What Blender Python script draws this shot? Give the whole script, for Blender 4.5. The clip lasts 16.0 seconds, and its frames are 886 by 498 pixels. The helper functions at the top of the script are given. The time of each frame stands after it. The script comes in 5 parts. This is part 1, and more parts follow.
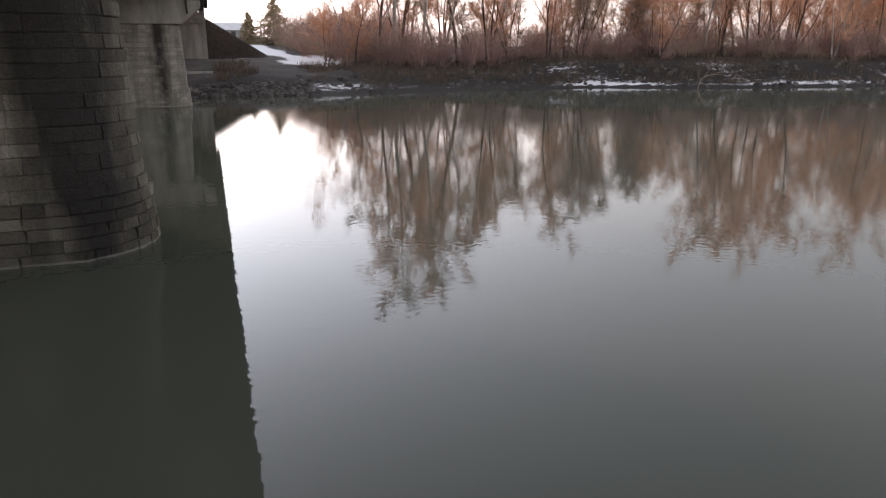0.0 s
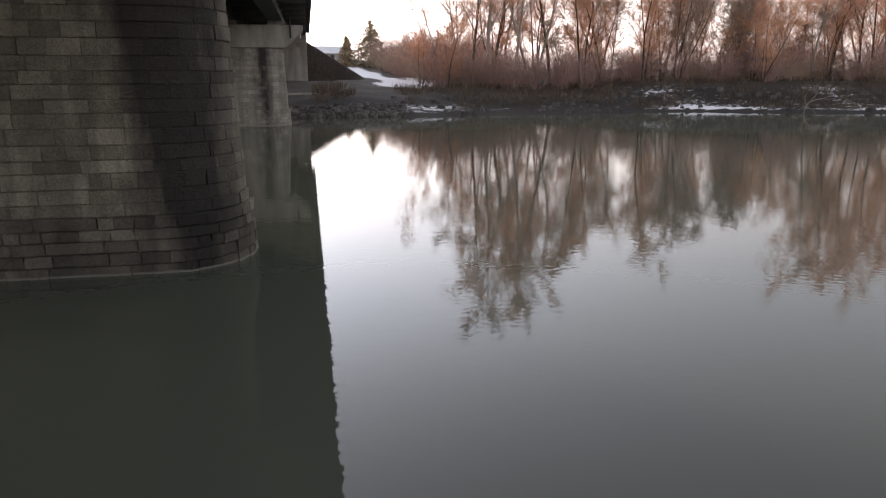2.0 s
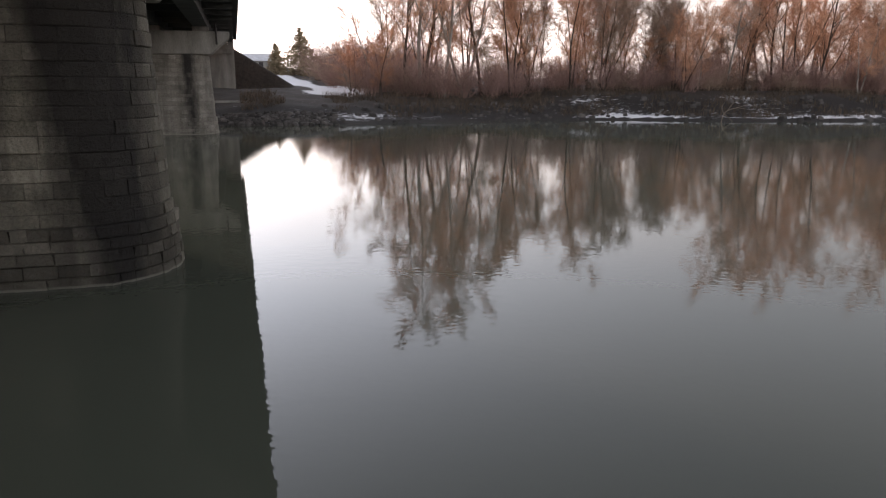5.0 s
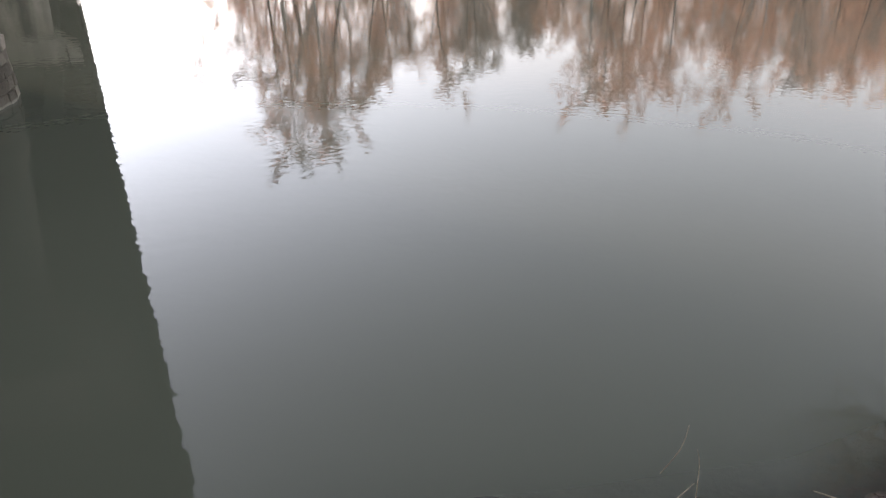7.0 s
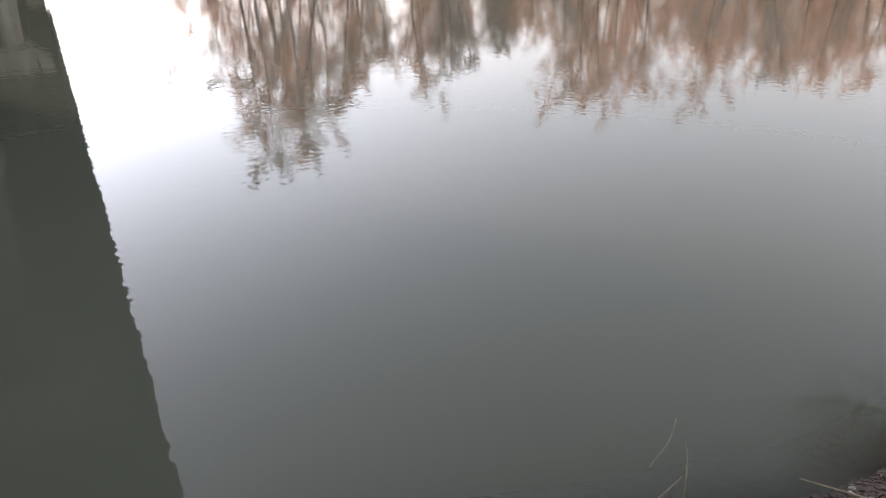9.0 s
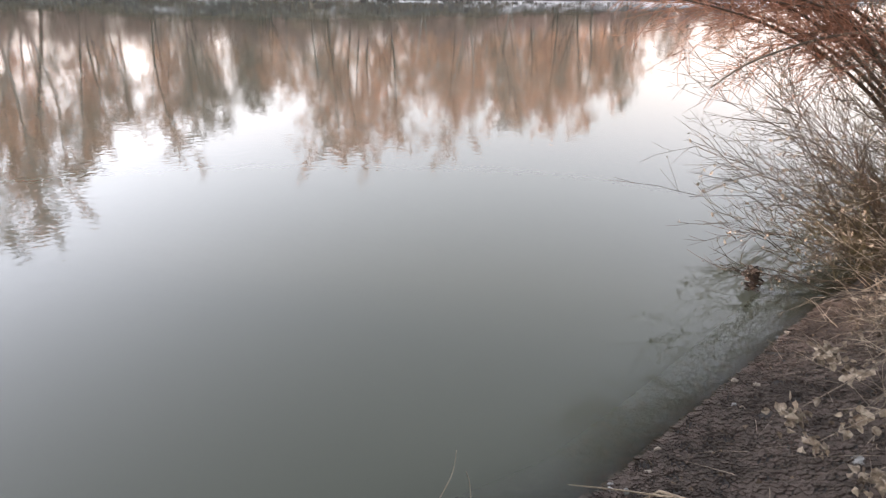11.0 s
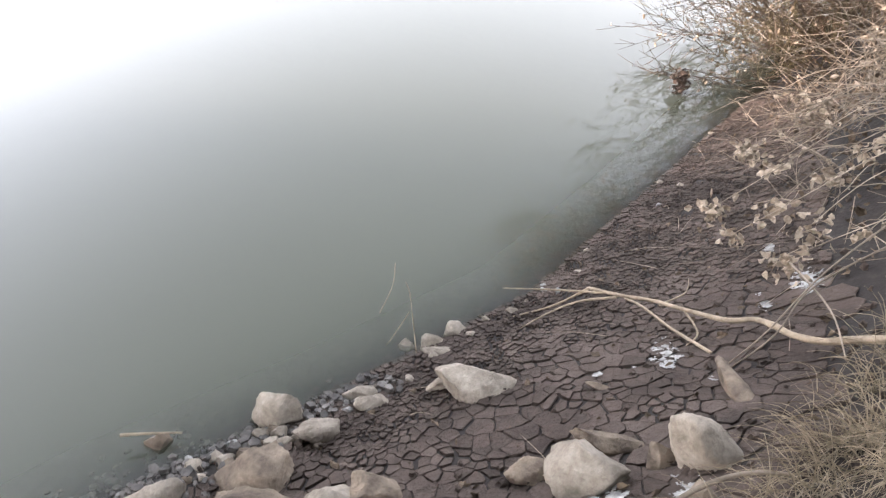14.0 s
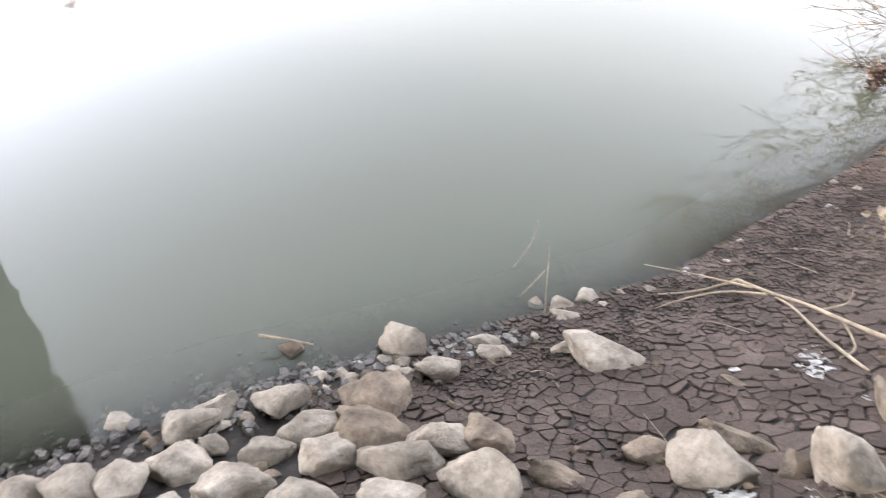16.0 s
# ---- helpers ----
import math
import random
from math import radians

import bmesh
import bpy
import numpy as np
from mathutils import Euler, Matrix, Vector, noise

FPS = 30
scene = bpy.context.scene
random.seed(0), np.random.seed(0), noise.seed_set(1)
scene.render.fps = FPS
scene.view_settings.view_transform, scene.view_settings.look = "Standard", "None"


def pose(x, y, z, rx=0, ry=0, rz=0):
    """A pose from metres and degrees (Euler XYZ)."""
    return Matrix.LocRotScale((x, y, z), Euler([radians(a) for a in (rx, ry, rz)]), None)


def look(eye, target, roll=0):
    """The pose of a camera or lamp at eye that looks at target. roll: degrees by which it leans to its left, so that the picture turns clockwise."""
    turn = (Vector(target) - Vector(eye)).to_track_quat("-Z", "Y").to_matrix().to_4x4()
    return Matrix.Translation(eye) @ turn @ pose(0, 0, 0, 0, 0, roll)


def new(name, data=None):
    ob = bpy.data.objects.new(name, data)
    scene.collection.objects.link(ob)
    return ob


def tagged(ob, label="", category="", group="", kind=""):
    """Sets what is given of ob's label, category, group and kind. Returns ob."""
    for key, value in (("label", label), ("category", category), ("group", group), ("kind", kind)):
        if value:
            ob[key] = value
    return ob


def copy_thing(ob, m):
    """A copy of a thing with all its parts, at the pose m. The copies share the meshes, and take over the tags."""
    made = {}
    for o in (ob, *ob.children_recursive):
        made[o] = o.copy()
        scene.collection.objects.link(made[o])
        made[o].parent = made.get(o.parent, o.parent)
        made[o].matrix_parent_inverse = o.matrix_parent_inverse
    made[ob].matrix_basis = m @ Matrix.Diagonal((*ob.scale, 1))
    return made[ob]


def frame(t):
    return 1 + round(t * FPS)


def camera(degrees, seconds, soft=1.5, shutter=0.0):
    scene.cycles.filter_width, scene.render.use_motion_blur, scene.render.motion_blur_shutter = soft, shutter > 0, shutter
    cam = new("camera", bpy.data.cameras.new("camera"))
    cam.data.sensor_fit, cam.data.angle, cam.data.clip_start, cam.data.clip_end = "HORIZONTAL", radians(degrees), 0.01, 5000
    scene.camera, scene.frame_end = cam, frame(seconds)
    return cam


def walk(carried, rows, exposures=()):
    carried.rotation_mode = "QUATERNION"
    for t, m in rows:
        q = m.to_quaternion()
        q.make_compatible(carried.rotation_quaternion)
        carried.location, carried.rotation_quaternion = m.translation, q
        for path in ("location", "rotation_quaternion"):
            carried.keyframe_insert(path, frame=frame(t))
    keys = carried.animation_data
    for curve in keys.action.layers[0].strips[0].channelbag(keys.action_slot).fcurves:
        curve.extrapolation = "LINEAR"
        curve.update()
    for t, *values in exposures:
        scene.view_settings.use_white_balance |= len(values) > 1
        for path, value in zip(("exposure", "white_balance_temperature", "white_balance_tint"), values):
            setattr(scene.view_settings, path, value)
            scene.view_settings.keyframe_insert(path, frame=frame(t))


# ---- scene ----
# A river seen from its bank beside a stone-piered bridge, on a cold clear morning.
cam = camera(64.2, 16.0, soft=1.15, shutter=0.3)
PATH = [
    (0.0, -0.007, 0.013, 3.219, 74.129, -0.028, -18.489),
    (0.5, -0.020, 0.010, 3.219, 74.330, 0.083, -17.344),
    (1.0, -0.032, 0.007, 3.220, 74.661, -0.033, -16.086),
    (1.5, -0.050, 0.007, 3.217, 75.233, -0.229, -13.592),
    (2.0, -0.045, 0.003, 3.219, 75.844, -0.118, -11.254),
    (2.5, -0.040, -0.000, 3.227, 75.671, -0.043, -11.397),
    (3.0, -0.044, -0.005, 3.225, 76.155, -0.248, -11.606),
    (5.5, -0.000, 0.000, 3.200, 76.293, 0.012, -18.816),
    (6.0, 0.009, 0.006, 3.151, 71.168, -0.298, -21.854),
    (6.5, 0.017, 0.027, 3.160, 63.896, -1.607, -26.015),
    (7.0, 0.013, 0.037, 3.167, 63.057, -1.665, -26.769),
    (7.5, 0.016, 0.040, 3.168, 62.743, -2.522, -25.973),
    (8.0, 0.004, 0.044, 3.176, 61.949, -2.060, -25.659),
    (8.2, -0.001, 0.050, 3.177, 62.127, -2.273, -25.479),
    (10.4, -0.012, -0.027, 3.198, 66.353, -1.448, -40.504),
    (10.5, -0.013, -0.032, 3.199, 66.739, -2.776, -41.656),
    (11.0, 0.001, -0.039, 3.217, 68.016, -2.703, -47.871),
    (11.5, 0.013, -0.043, 3.213, 64.423, -2.589, -52.168),
    (12.0, 0.053, -0.069, 3.226, 60.987, -1.910, -57.904),
    (12.5, 0.047, -0.042, 3.213, 59.897, -2.208, -58.896),
    (13.0, 0.053, -0.034, 3.204, 57.213, -2.538, -57.572),
    (13.5, 0.058, -0.038, 3.198, 56.142, -2.749, -56.802),
    (14.0, 0.028, -0.024, 3.165, 53.764, -2.672, -54.034),
    (14.5, 0.040, -0.023, 3.153, 50.654, -2.886, -52.036),
    (15.0, 0.042, -0.011, 3.150, 49.838, -2.990, -50.881),
    (15.5, 0.009, 0.006, 3.150, 50.018, -2.905, -48.678),
    (16.0, -0.054, 0.052, 3.107, 49.709, -4.060, -40.195),
]
walk(cam, [(t, pose(x, y, z, rx, ry, rz)) for t, x, y, z, rx, ry, rz in PATH],
     exposures=((0.0, 1.2), (3.2, 1.05), (5.3, 0.9), (5.9, 1.0), (6.8, 2.05), (8.0, 2.1), (10.5, 2.32), (11.0, 2.42), (11.5, 2.36), (12.5, 2.75), (13.0, 3.0), (13.5, 3.2), (14.0, 3.35), (14.5, 3.7), (15.0, 3.86), (16.0, 3.75)))

# ---- light ----
SUN_AZ, SUN_EL = radians(-32), radians(4.0)      # clockwise from +y


def make_world():
    w = bpy.data.worlds.new("morning_sky")
    scene.world = w
    w.use_nodes = True
    nt = w.node_tree
    nt.nodes.clear()
    out = nt.nodes.new("ShaderNodeOutputWorld")
    bg = nt.nodes.new("ShaderNodeBackground")
    sky = nt.nodes.new("ShaderNodeTexSky")
    sky.sky_type = "NISHITA"
    sky.sun_disc = False
    sky.sun_elevation, sky.sun_rotation = SUN_EL, SUN_AZ
    sky.air_density, sky.dust_density, sky.ozone_density = 1.0, 2.0, 1.5
    hsv = nt.nodes.new("ShaderNodeHueSaturation")
    hsv.inputs["Saturation"].default_value = 0.3
    # thin high cloud: a pale veil, pinkish low down and lavender grey above, brightest round the hidden sun
    way = nt.nodes.new("ShaderNodeTexCoord")
    sep = nt.nodes.new("ShaderNodeSeparateXYZ")
    ramp = nt.nodes.new("ShaderNodeValToRGB")
    els = ramp.color_ramp.elements
    ramp.color_ramp.interpolation = "CARDINAL"
    els[0].position, els[0].color = 0.0, (1.0, 0.80, 0.74, 1)
    els[1].position, els[1].color = 1.0, (0.30, 0.315, 0.35, 1)
    for p, c in ((0.13, (0.91, 0.81, 0.79, 1)), (0.25, (0.78, 0.775, 0.85, 1)), (0.42, (0.60, 0.61, 0.70, 1)), (0.65, (0.39, 0.40, 0.46, 1))):
        e = els.new(p)
        e.color = c
    dot = nt.nodes.new("ShaderNodeVectorMath")
    dot.operation = "DOT_PRODUCT"
    dot.inputs[1].default_value = (math.sin(SUN_AZ) * math.cos(SUN_EL), math.cos(SUN_AZ) * math.cos(SUN_EL), math.sin(SUN_EL))

    def m2(op, u, v):
        n = nt.nodes.new("ShaderNodeMath")
        n.operation = op
        for slot, val in ((0, u), (1, v)):
            if isinstance(val, (int, float)):
                n.inputs[slot].default_value = val
            else:
                nt.links.new(val, n.inputs[slot])
        return n.outputs[0]

    nt.links.new(way.outputs["Generated"], dot.inputs[0])
    near = m2("MAXIMUM", m2("MULTIPLY_ADD", dot.outputs["Value"], 0.5), 0.0)
    near.node.inputs[0].links[0].from_node.inputs[2].default_value = 0.5
    glow = m2("ADD", m2("ADD", m2("ADD", 0.17, m2("MULTIPLY", m2("POWER", m2("SUBTRACT", 1.0, near), 2.0), 1.2)), m2("MULTIPLY", m2("POWER", near, 4.6), 3.3)), m2("MULTIPLY", m2("POWER", near, 24.0), 2.2))
    mix = nt.nodes.new("ShaderNodeMix")
    mix.data_type = "RGBA"
    mix.inputs[0].default_value = 0.88
    gain = nt.nodes.new("ShaderNodeVectorMath")
    gain.operation = "SCALE"
    nt.links.new(m2("MULTIPLY", glow, 9.0), gain.inputs["Scale"])
    nt.links.new(way.outputs["Generated"], sep.inputs[0])
    nt.links.new(sep.outputs["Z"], ramp.inputs[0])
    nt.links.new(ramp.outputs[0], gain.inputs[0])
    nt.links.new(sky.outputs[0], hsv.inputs["Color"])
    nt.links.new(hsv.outputs[0], mix.inputs[6])
    nt.links.new(gain.outputs[0], mix.inputs[7])
    nt.links.new(mix.outputs[2], bg.inputs["Color"])
    bg.inputs["Strength"].default_value = 0.1
    nt.links.new(bg.outputs[0], out.inputs[0])


make_world()
sun = new("sun", bpy.data.lights.new("sun", "SUN"))
sun.data.energy, sun.data.angle, sun.data.color = 1.5, radians(8), (1.0, 0.75, 0.60)
sun.matrix_world = look((0, 0, 40), (-math.sin(SUN_AZ), -math.cos(SUN_AZ), 40 - math.tan(radians(6))))


# ---- materials ----
def nodes_of(name):
    m = bpy.data.materials.new(name)
    m.use_nodes = True
    nt = m.node_tree
    return m, nt, nt.nodes["Principled BSDF"]


def noise_tex(nt, scale, detail=4.0, rough=0.55, stretch=(1, 1, 1), obj=False):
    tc = nt.nodes.new("ShaderNodeTexCoord" if obj else "ShaderNodeNewGeometry")
    mp = nt.nodes.new("ShaderNodeMapping")
    mp.inputs["Scale"].default_value = stretch
    n = nt.nodes.new("ShaderNodeTexNoise")
    n.inputs["Scale"].default_value, n.inputs["Detail"].default_value, n.inputs["Roughness"].default_value = scale, detail, rough
    nt.links.new(tc.outputs["Object" if obj else "Position"], mp.inputs[0])
    nt.links.new(mp.outputs[0], n.inputs["Vector"])
    return n.outputs["Fac"]


def ramp_of(nt, fac, stops):
    r = nt.nodes.new("ShaderNodeValToRGB")
    el = r.color_ramp.elements
    while len(el) < len(stops):
        el.new(0.5)
    for e, (p, c) in zip(el, stops):
        e.position, e.color = p, (*c, 1) if len(c) == 3 else c
    nt.links.new(fac, r.inputs[0])
    return r.outputs[0]


def mixed(nt, fac, a, b, mode="MIX"):
    m = nt.nodes.new("ShaderNodeMix")
    m.data_type, m.blend_type = "RGBA", mode
    for slot, v in ((0, fac), (6, a), (7, b)):
        if isinstance(v, (int, float)):
            m.inputs[slot].default_value = v
        elif isinstance(v, tuple):
            m.inputs[slot].default_value = (*v, 1)
        else:
            nt.links.new(v, m.inputs[slot])
    return m.outputs[2]


def math_of(nt, op, a, b=0.0, c=0.0):
    m = nt.nodes.new("ShaderNodeMath")
    m.operation = op
    for n, v in enumerate((a, b, c)):
        if isinstance(v, (int, float)):
            m.inputs[n].default_value = v
        else:
            nt.links.new(v, m.inputs[n])
    return m.outputs[0]


def bump(nt, p, height, strength, dist=0.02):
    b = nt.nodes.new("ShaderNodeBump")
    b.inputs["Strength"].default_value, b.inputs["Distance"].default_value = strength, dist
    nt.links.new(height, b.inputs["Height"])
    nt.links.new(b.outputs[0], p.inputs["Normal"])


def surface(name, dark, light, scale, rough=0.85, grain=40.0, relief=0.4, stretch=(1, 1, 1), vary=0.0, dist=0.02, obj=False):
    """A matt surface between two colours, with blotches, grain, relief and a tint for each object."""
    m, nt, p = nodes_of(name)
    col = ramp_of(nt, noise_tex(nt, scale, 5, 0.6, stretch, obj), ((0.3, dark), (0.7, light)))
    fine = noise_tex(nt, grain, 6, 0.65, stretch, obj)
    col = mixed(nt, 0.55, col, ramp_of(nt, fine, ((0.3, (0.35,) * 3), (0.7, (0.68,) * 3))), "OVERLAY")
    if vary:
        info = nt.nodes.new("ShaderNodeObjectInfo")
        geo = nt.nodes.new("ShaderNodeNewGeometry")
        both = math_of(nt, "FRACT", math_of(nt, "ADD", info.outputs["Random"], geo.outputs["Random Per Island"]))
        col = mixed(nt, vary, col, ramp_of(nt, both, ((0, (0.25,) * 3), (1, (0.75,) * 3))), "OVERLAY")
    nt.links.new(col, p.inputs["Base Color"])
    p.inputs["Roughness"].default_value = rough
    p.inputs["Specular IOR Level"].default_value = 0.25
    bump(nt, p, fine, relief, dist)
    return m


def water_material():
    """Turbid green river water: a smooth surface over a murky body that clears in the shallows."""
    m, nt, p = nodes_of("river_water")
    p.inputs["Base Color"].default_value = (0.085, 0.087, 0.064, 1)
    p.inputs["Roughness"].default_value, p.inputs["IOR"].default_value = 0.015, 1.333
    murk = ramp_of(nt, noise_tex(nt, 0.12, 3), ((0.3, (0.080, 0.088, 0.066)), (0.7, (0.092, 0.100, 0.076))))
    nt.links.new(murk, p.inputs["Base Color"])
    h = math_of(nt, "ADD", math_of(nt, "MULTIPLY", noise_tex(nt, 2.2, 1, 0.4, (0.85, 1.1, 1)), 0.07),
                math_of(nt, "MULTIPLY", noise_tex(nt, 7.0, 1, 0.4, (0.9, 1.1, 1)), 0.15))
    bump(nt, p, h, 0.17, 0.05)
    at = nt.nodes.new("ShaderNodeAttribute")
    at.attribute_name = "shallow"
    clear = nt.nodes.new("ShaderNodeBsdfPrincipled")
    clear.inputs["Base Color"].default_value = (0.75, 0.78, 0.7, 1)
    clear.inputs["Transmission Weight"].default_value = 1.0
    clear.inputs["Roughness"].default_value, clear.inputs["IOR"].default_value = 0.0, 1.333
    mx = nt.nodes.new("ShaderNodeMixShader")
    nt.links.new(at.outputs["Fac"], mx.inputs[0])
    nt.links.new(p.outputs[0], mx.inputs[1])
    nt.links.new(clear.outputs[0], mx.inputs[2])
    nt.links.new(mx.outputs[0], nt.nodes["Material Output"].inputs["Surface"])
    return m


def ground_material():
    """Silt and brown grass, with old snow lying in patches on the far bank."""
    m, nt, p = nodes_of("bank_soil")
    n1, n2 = noise_tex(nt, 0.35, 6, 0.6), noise_tex(nt, 14.0, 6, 0.65)
    # silt colour is blackened to paint the shade down in the mud cracks
    crack_shade_soil = ramp_of(nt, n2, ((0.3, (0.011, 0.009, 0.008)), (0.55, (0.022, 0.018, 0.0155)), (0.75, (0.05, 0.041, 0.033))))
    litter = ramp_of(nt, noise_tex(nt, 3.0, 6, 0.7), ((0.35, (0.018, 0.0135, 0.010)), (0.7, (0.06, 0.045, 0.032))))
    at = nt.nodes.new("ShaderNodeAttribute")
    at.attribute_name = "litter"
    col = mixed(nt, math_of(nt, "MULTIPLY", at.outputs["Fac"], 0.85), crack_shade_soil, litter)
    sn = nt.nodes.new("ShaderNodeAttribute")
    sn.attribute_name = "snow"
    edge = math_of(nt, "ADD", math_of(nt, "MULTIPLY", n1, 0.6), math_of(nt, "MULTIPLY", noise_tex(nt, 2.2, 6, 0.75, (0.35, 1, 1)), 0.65))
    edge = math_of(nt, "ADD", edge, math_of(nt, "MULTIPLY", noise_tex(nt, 5.0, 5, 0.85, (0.6, 1, 1)), 0.9))
    soft = nt.nodes.new("ShaderNodeMapRange")
    soft.inputs[1].default_value, soft.inputs[2].default_value = 1.70, 1.78
    nt.links.new(math_of(nt, "ADD", sn.outputs["Fac"], edge), soft.inputs[0])
    col = mixed(nt, soft.outputs[0], col, (0.8, 0.8, 0.82))
    nt.links.new(col, p.inputs["Base Color"])
    p.inputs["Roughness"].default_value = 0.9
    bump(nt, p, n2, 0.6, 0.03)
    return m


def stone_material(name, a, b, c, stain=0.85):
    """Weathered ashlar: each block its own grey, with dark runs down the face under the deck joints."""
    m, nt, p = nodes_of(name)
    info = nt.nodes.new("ShaderNodeObjectInfo")
    geo = nt.nodes.new("ShaderNodeNewGeometry")
    each = math_of(nt, "FRACT", math_of(nt, "ADD", info.outputs["Random"], geo.outputs["Random Per Island"]))
    col = ramp_of(nt, each, ((0.0, a), (0.55, b), (1.0, c)))
    blot = noise_tex(nt, 1.6, 6, 0.65)
    col = mixed(nt, 0.7, col, ramp_of(nt, blot, ((0.3, (0.3,) * 3), (0.7, (0.68,) * 3))), "OVERLAY")
    fine = noise_tex(nt, 22, 7, 0.7)
    col = mixed(nt, 0.6, col, ramp_of(nt, fine, ((0.32, (0.3,) * 3), (0.7, (0.7,) * 3))), "OVERLAY")
    if stain:
        run = noise_tex(nt, 1.0, 4, 0.6, (1.1, 0.25, 0.10))
        col = mixed(nt, ramp_of(nt, run, ((0.47, (0, 0, 0)), (0.58, (stain,) * 3))), col, (0.045, 0.041, 0.035))
        at = nt.nodes.new("ShaderNodeAttribute")
        at.attribute_name = "soot"
        ragged = math_of(nt, "ADD", at.outputs["Fac"], math_of(nt, "MULTIPLY", math_of(nt, "SUBTRACT", noise_tex(nt, 2.2, 5, 0.6, (1, 1, 0.25)), 0.5), 0.9))
        col = mixed(nt, ramp_of(nt, ragged, ((0.22, (0, 0, 0)), (0.70, (0.94,) * 3))), col, (0.035, 0.033, 0.031))
    nt.links.new(col, p.inputs["Base Color"])
    p.inputs["Roughness"].default_value = 0.9
    p.inputs["Specular IOR Level"].default_value = 0.2
    if stain:
        # pale dried tidemark just over the water
        sep = nt.nodes.new("ShaderNodeSeparateXYZ")
        nt.links.new(geo.outputs["Position"], sep.inputs[0])
        up = math_of(nt, "ADD", sep.outputs["Z"], math_of(nt, "MULTIPLY", noise_tex(nt, 3.0, 3), 0.03))
        col = mixed(nt, ramp_of(nt, up, ((0.0, (0.75,) * 3), (0.045, (0.7,) * 3), (0.06, (0, 0, 0)))), col, (0.30, 0.285, 0.24))
        nt.links.new(col, p.inputs["Base Color"])
    bump(nt, p, mixed(nt, 0.5, fine, noise_tex(nt, 6, 5, 0.7)), 1.0, 0.09)
    return m


MAT_WATER = water_material()
MAT_GROUND = ground_material()
# grey lightened in the colour for light bounced up under the deck
MAT_STONE = stone_material("bounce_lit_grey_ashlar", (0.18, 0.168, 0.13), (0.275, 0.256, 0.2), (0.39, 0.362, 0.288), 0.45)
MAT_CORE = stone_material("sooty_mortar", (0.09, 0.083, 0.068), (0.12, 0.11, 0.09), (0.15, 0.138, 0.112), 0.4)
MAT_BASE_STONE = stone_material("rough_pale_ashlar", (0.11, 0.101, 0.08), (0.17, 0.156, 0.123), (0.27, 0.247, 0.2), 0.45)
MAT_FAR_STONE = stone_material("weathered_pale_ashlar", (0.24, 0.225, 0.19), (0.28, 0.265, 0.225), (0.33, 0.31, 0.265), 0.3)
MAT_CONCRETE = surface("stained_concrete", (0.17, 0.165, 0.15), (0.33, 0.32, 0.285), 0.9, 0.9, 18, 0.3, (1.5, 1.5, 0.35))
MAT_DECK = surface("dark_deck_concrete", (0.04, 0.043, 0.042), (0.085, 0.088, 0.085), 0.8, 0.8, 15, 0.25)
MAT_STEEL = surface("rusted_steel", (0.03, 0.03, 0.03), (0.07, 0.06, 0.055), 2, 0.6, 30, 0.2)
MAT_BARK = surface("brown_bark", (0.055, 0.042, 0.034), (0.13, 0.10, 0.08), 1.5, 0.9, 30, 0.5, (1, 1, 0.25))
MAT_PALE_BARK = surface("pale_bark", (0.20, 0.175, 0.15), (0.42, 0.37, 0.32), 1.2, 0.85, 20, 0.4, (1, 1, 0.4))
# russet raised past wood tone: warm low sunlight put into the twig colour
MAT_TWIG = surface("sunlit_russet_twigs", (0.40, 0.21, 0.128), (0.70, 0.42, 0.27), 0.25, 0.85, 10, 0.1, vary=0.4)
MAT_TWIG_MAUVE = surface("mauve_brown_twigs", (0.25, 0.16, 0.135), (0.46, 0.315, 0.27), 0.3, 0.85, 10, 0.1, vary=0.5)
MAT_TWIG_GREY = surface("grey_twigs", (0.24, 0.175, 0.135), (0.44, 0.33, 0.25), 0.3, 0.85, 10, 0.1, vary=0.4)
# needles painted pale tan to carry the distance haze
MAT_SPRUCE = surface("hazed_spruce_needles", (0.22, 0.175, 0.105), (0.40, 0.32, 0.21), 0.8, 0.9, 8, 0.2)


# ---- shapes ----
def mesh_of(name, verts, faces, material, smooth=False):
    me = bpy.data.meshes.new(name)
    me.from_pydata([tuple(v) for v in verts], [], faces)
    me.materials.append(material)
    if smooth:
        me.polygons.foreach_set("use_smooth", [True] * len(me.polygons))
    me.update()
    return me


def mesh_part(name, verts, faces, material, parent=None, label="", smooth=False):
    ob = new(name, mesh_of(name, verts, faces, material, smooth))
    ob.parent = parent
    if label:
        tagged(ob, label)
    return ob


def part(name, bm, material, parent=None, label="", smooth=False):
    me = bpy.data.meshes.new(name)
    bm.to_mesh(me)
    bm.free()
    me.materials.append(material)
    if smooth:
        me.polygons.foreach_set("use_smooth", [True] * len(me.polygons))
    ob = new(name, me)
    ob.parent = parent
    if label:
        tagged(ob, label)
    return ob


def thing(name, label, category, group="", at=(0, 0, 0), kind=""):
    ob = new(name)
    ob.empty_display_size = 0.2
    ob.location = at
    return tagged(ob, label, category, group, kind)


def box_bm(x0, y0, z0, x1, y1, z1, bevel=0.0):
    bm = bmesh.new()
    bmesh.ops.create_cube(bm, size=1, matrix=Matrix.LocRotScale(((x0 + x1) / 2, (y0 + y1) / 2, (z0 + z1) / 2), None, (x1 - x0, y1 - y0, z1 - z0)))
    if bevel:
        bmesh.ops.bevel(bm, geom=bm.edges[:], offset=bevel, segments=2, affect="EDGES")
    return bm


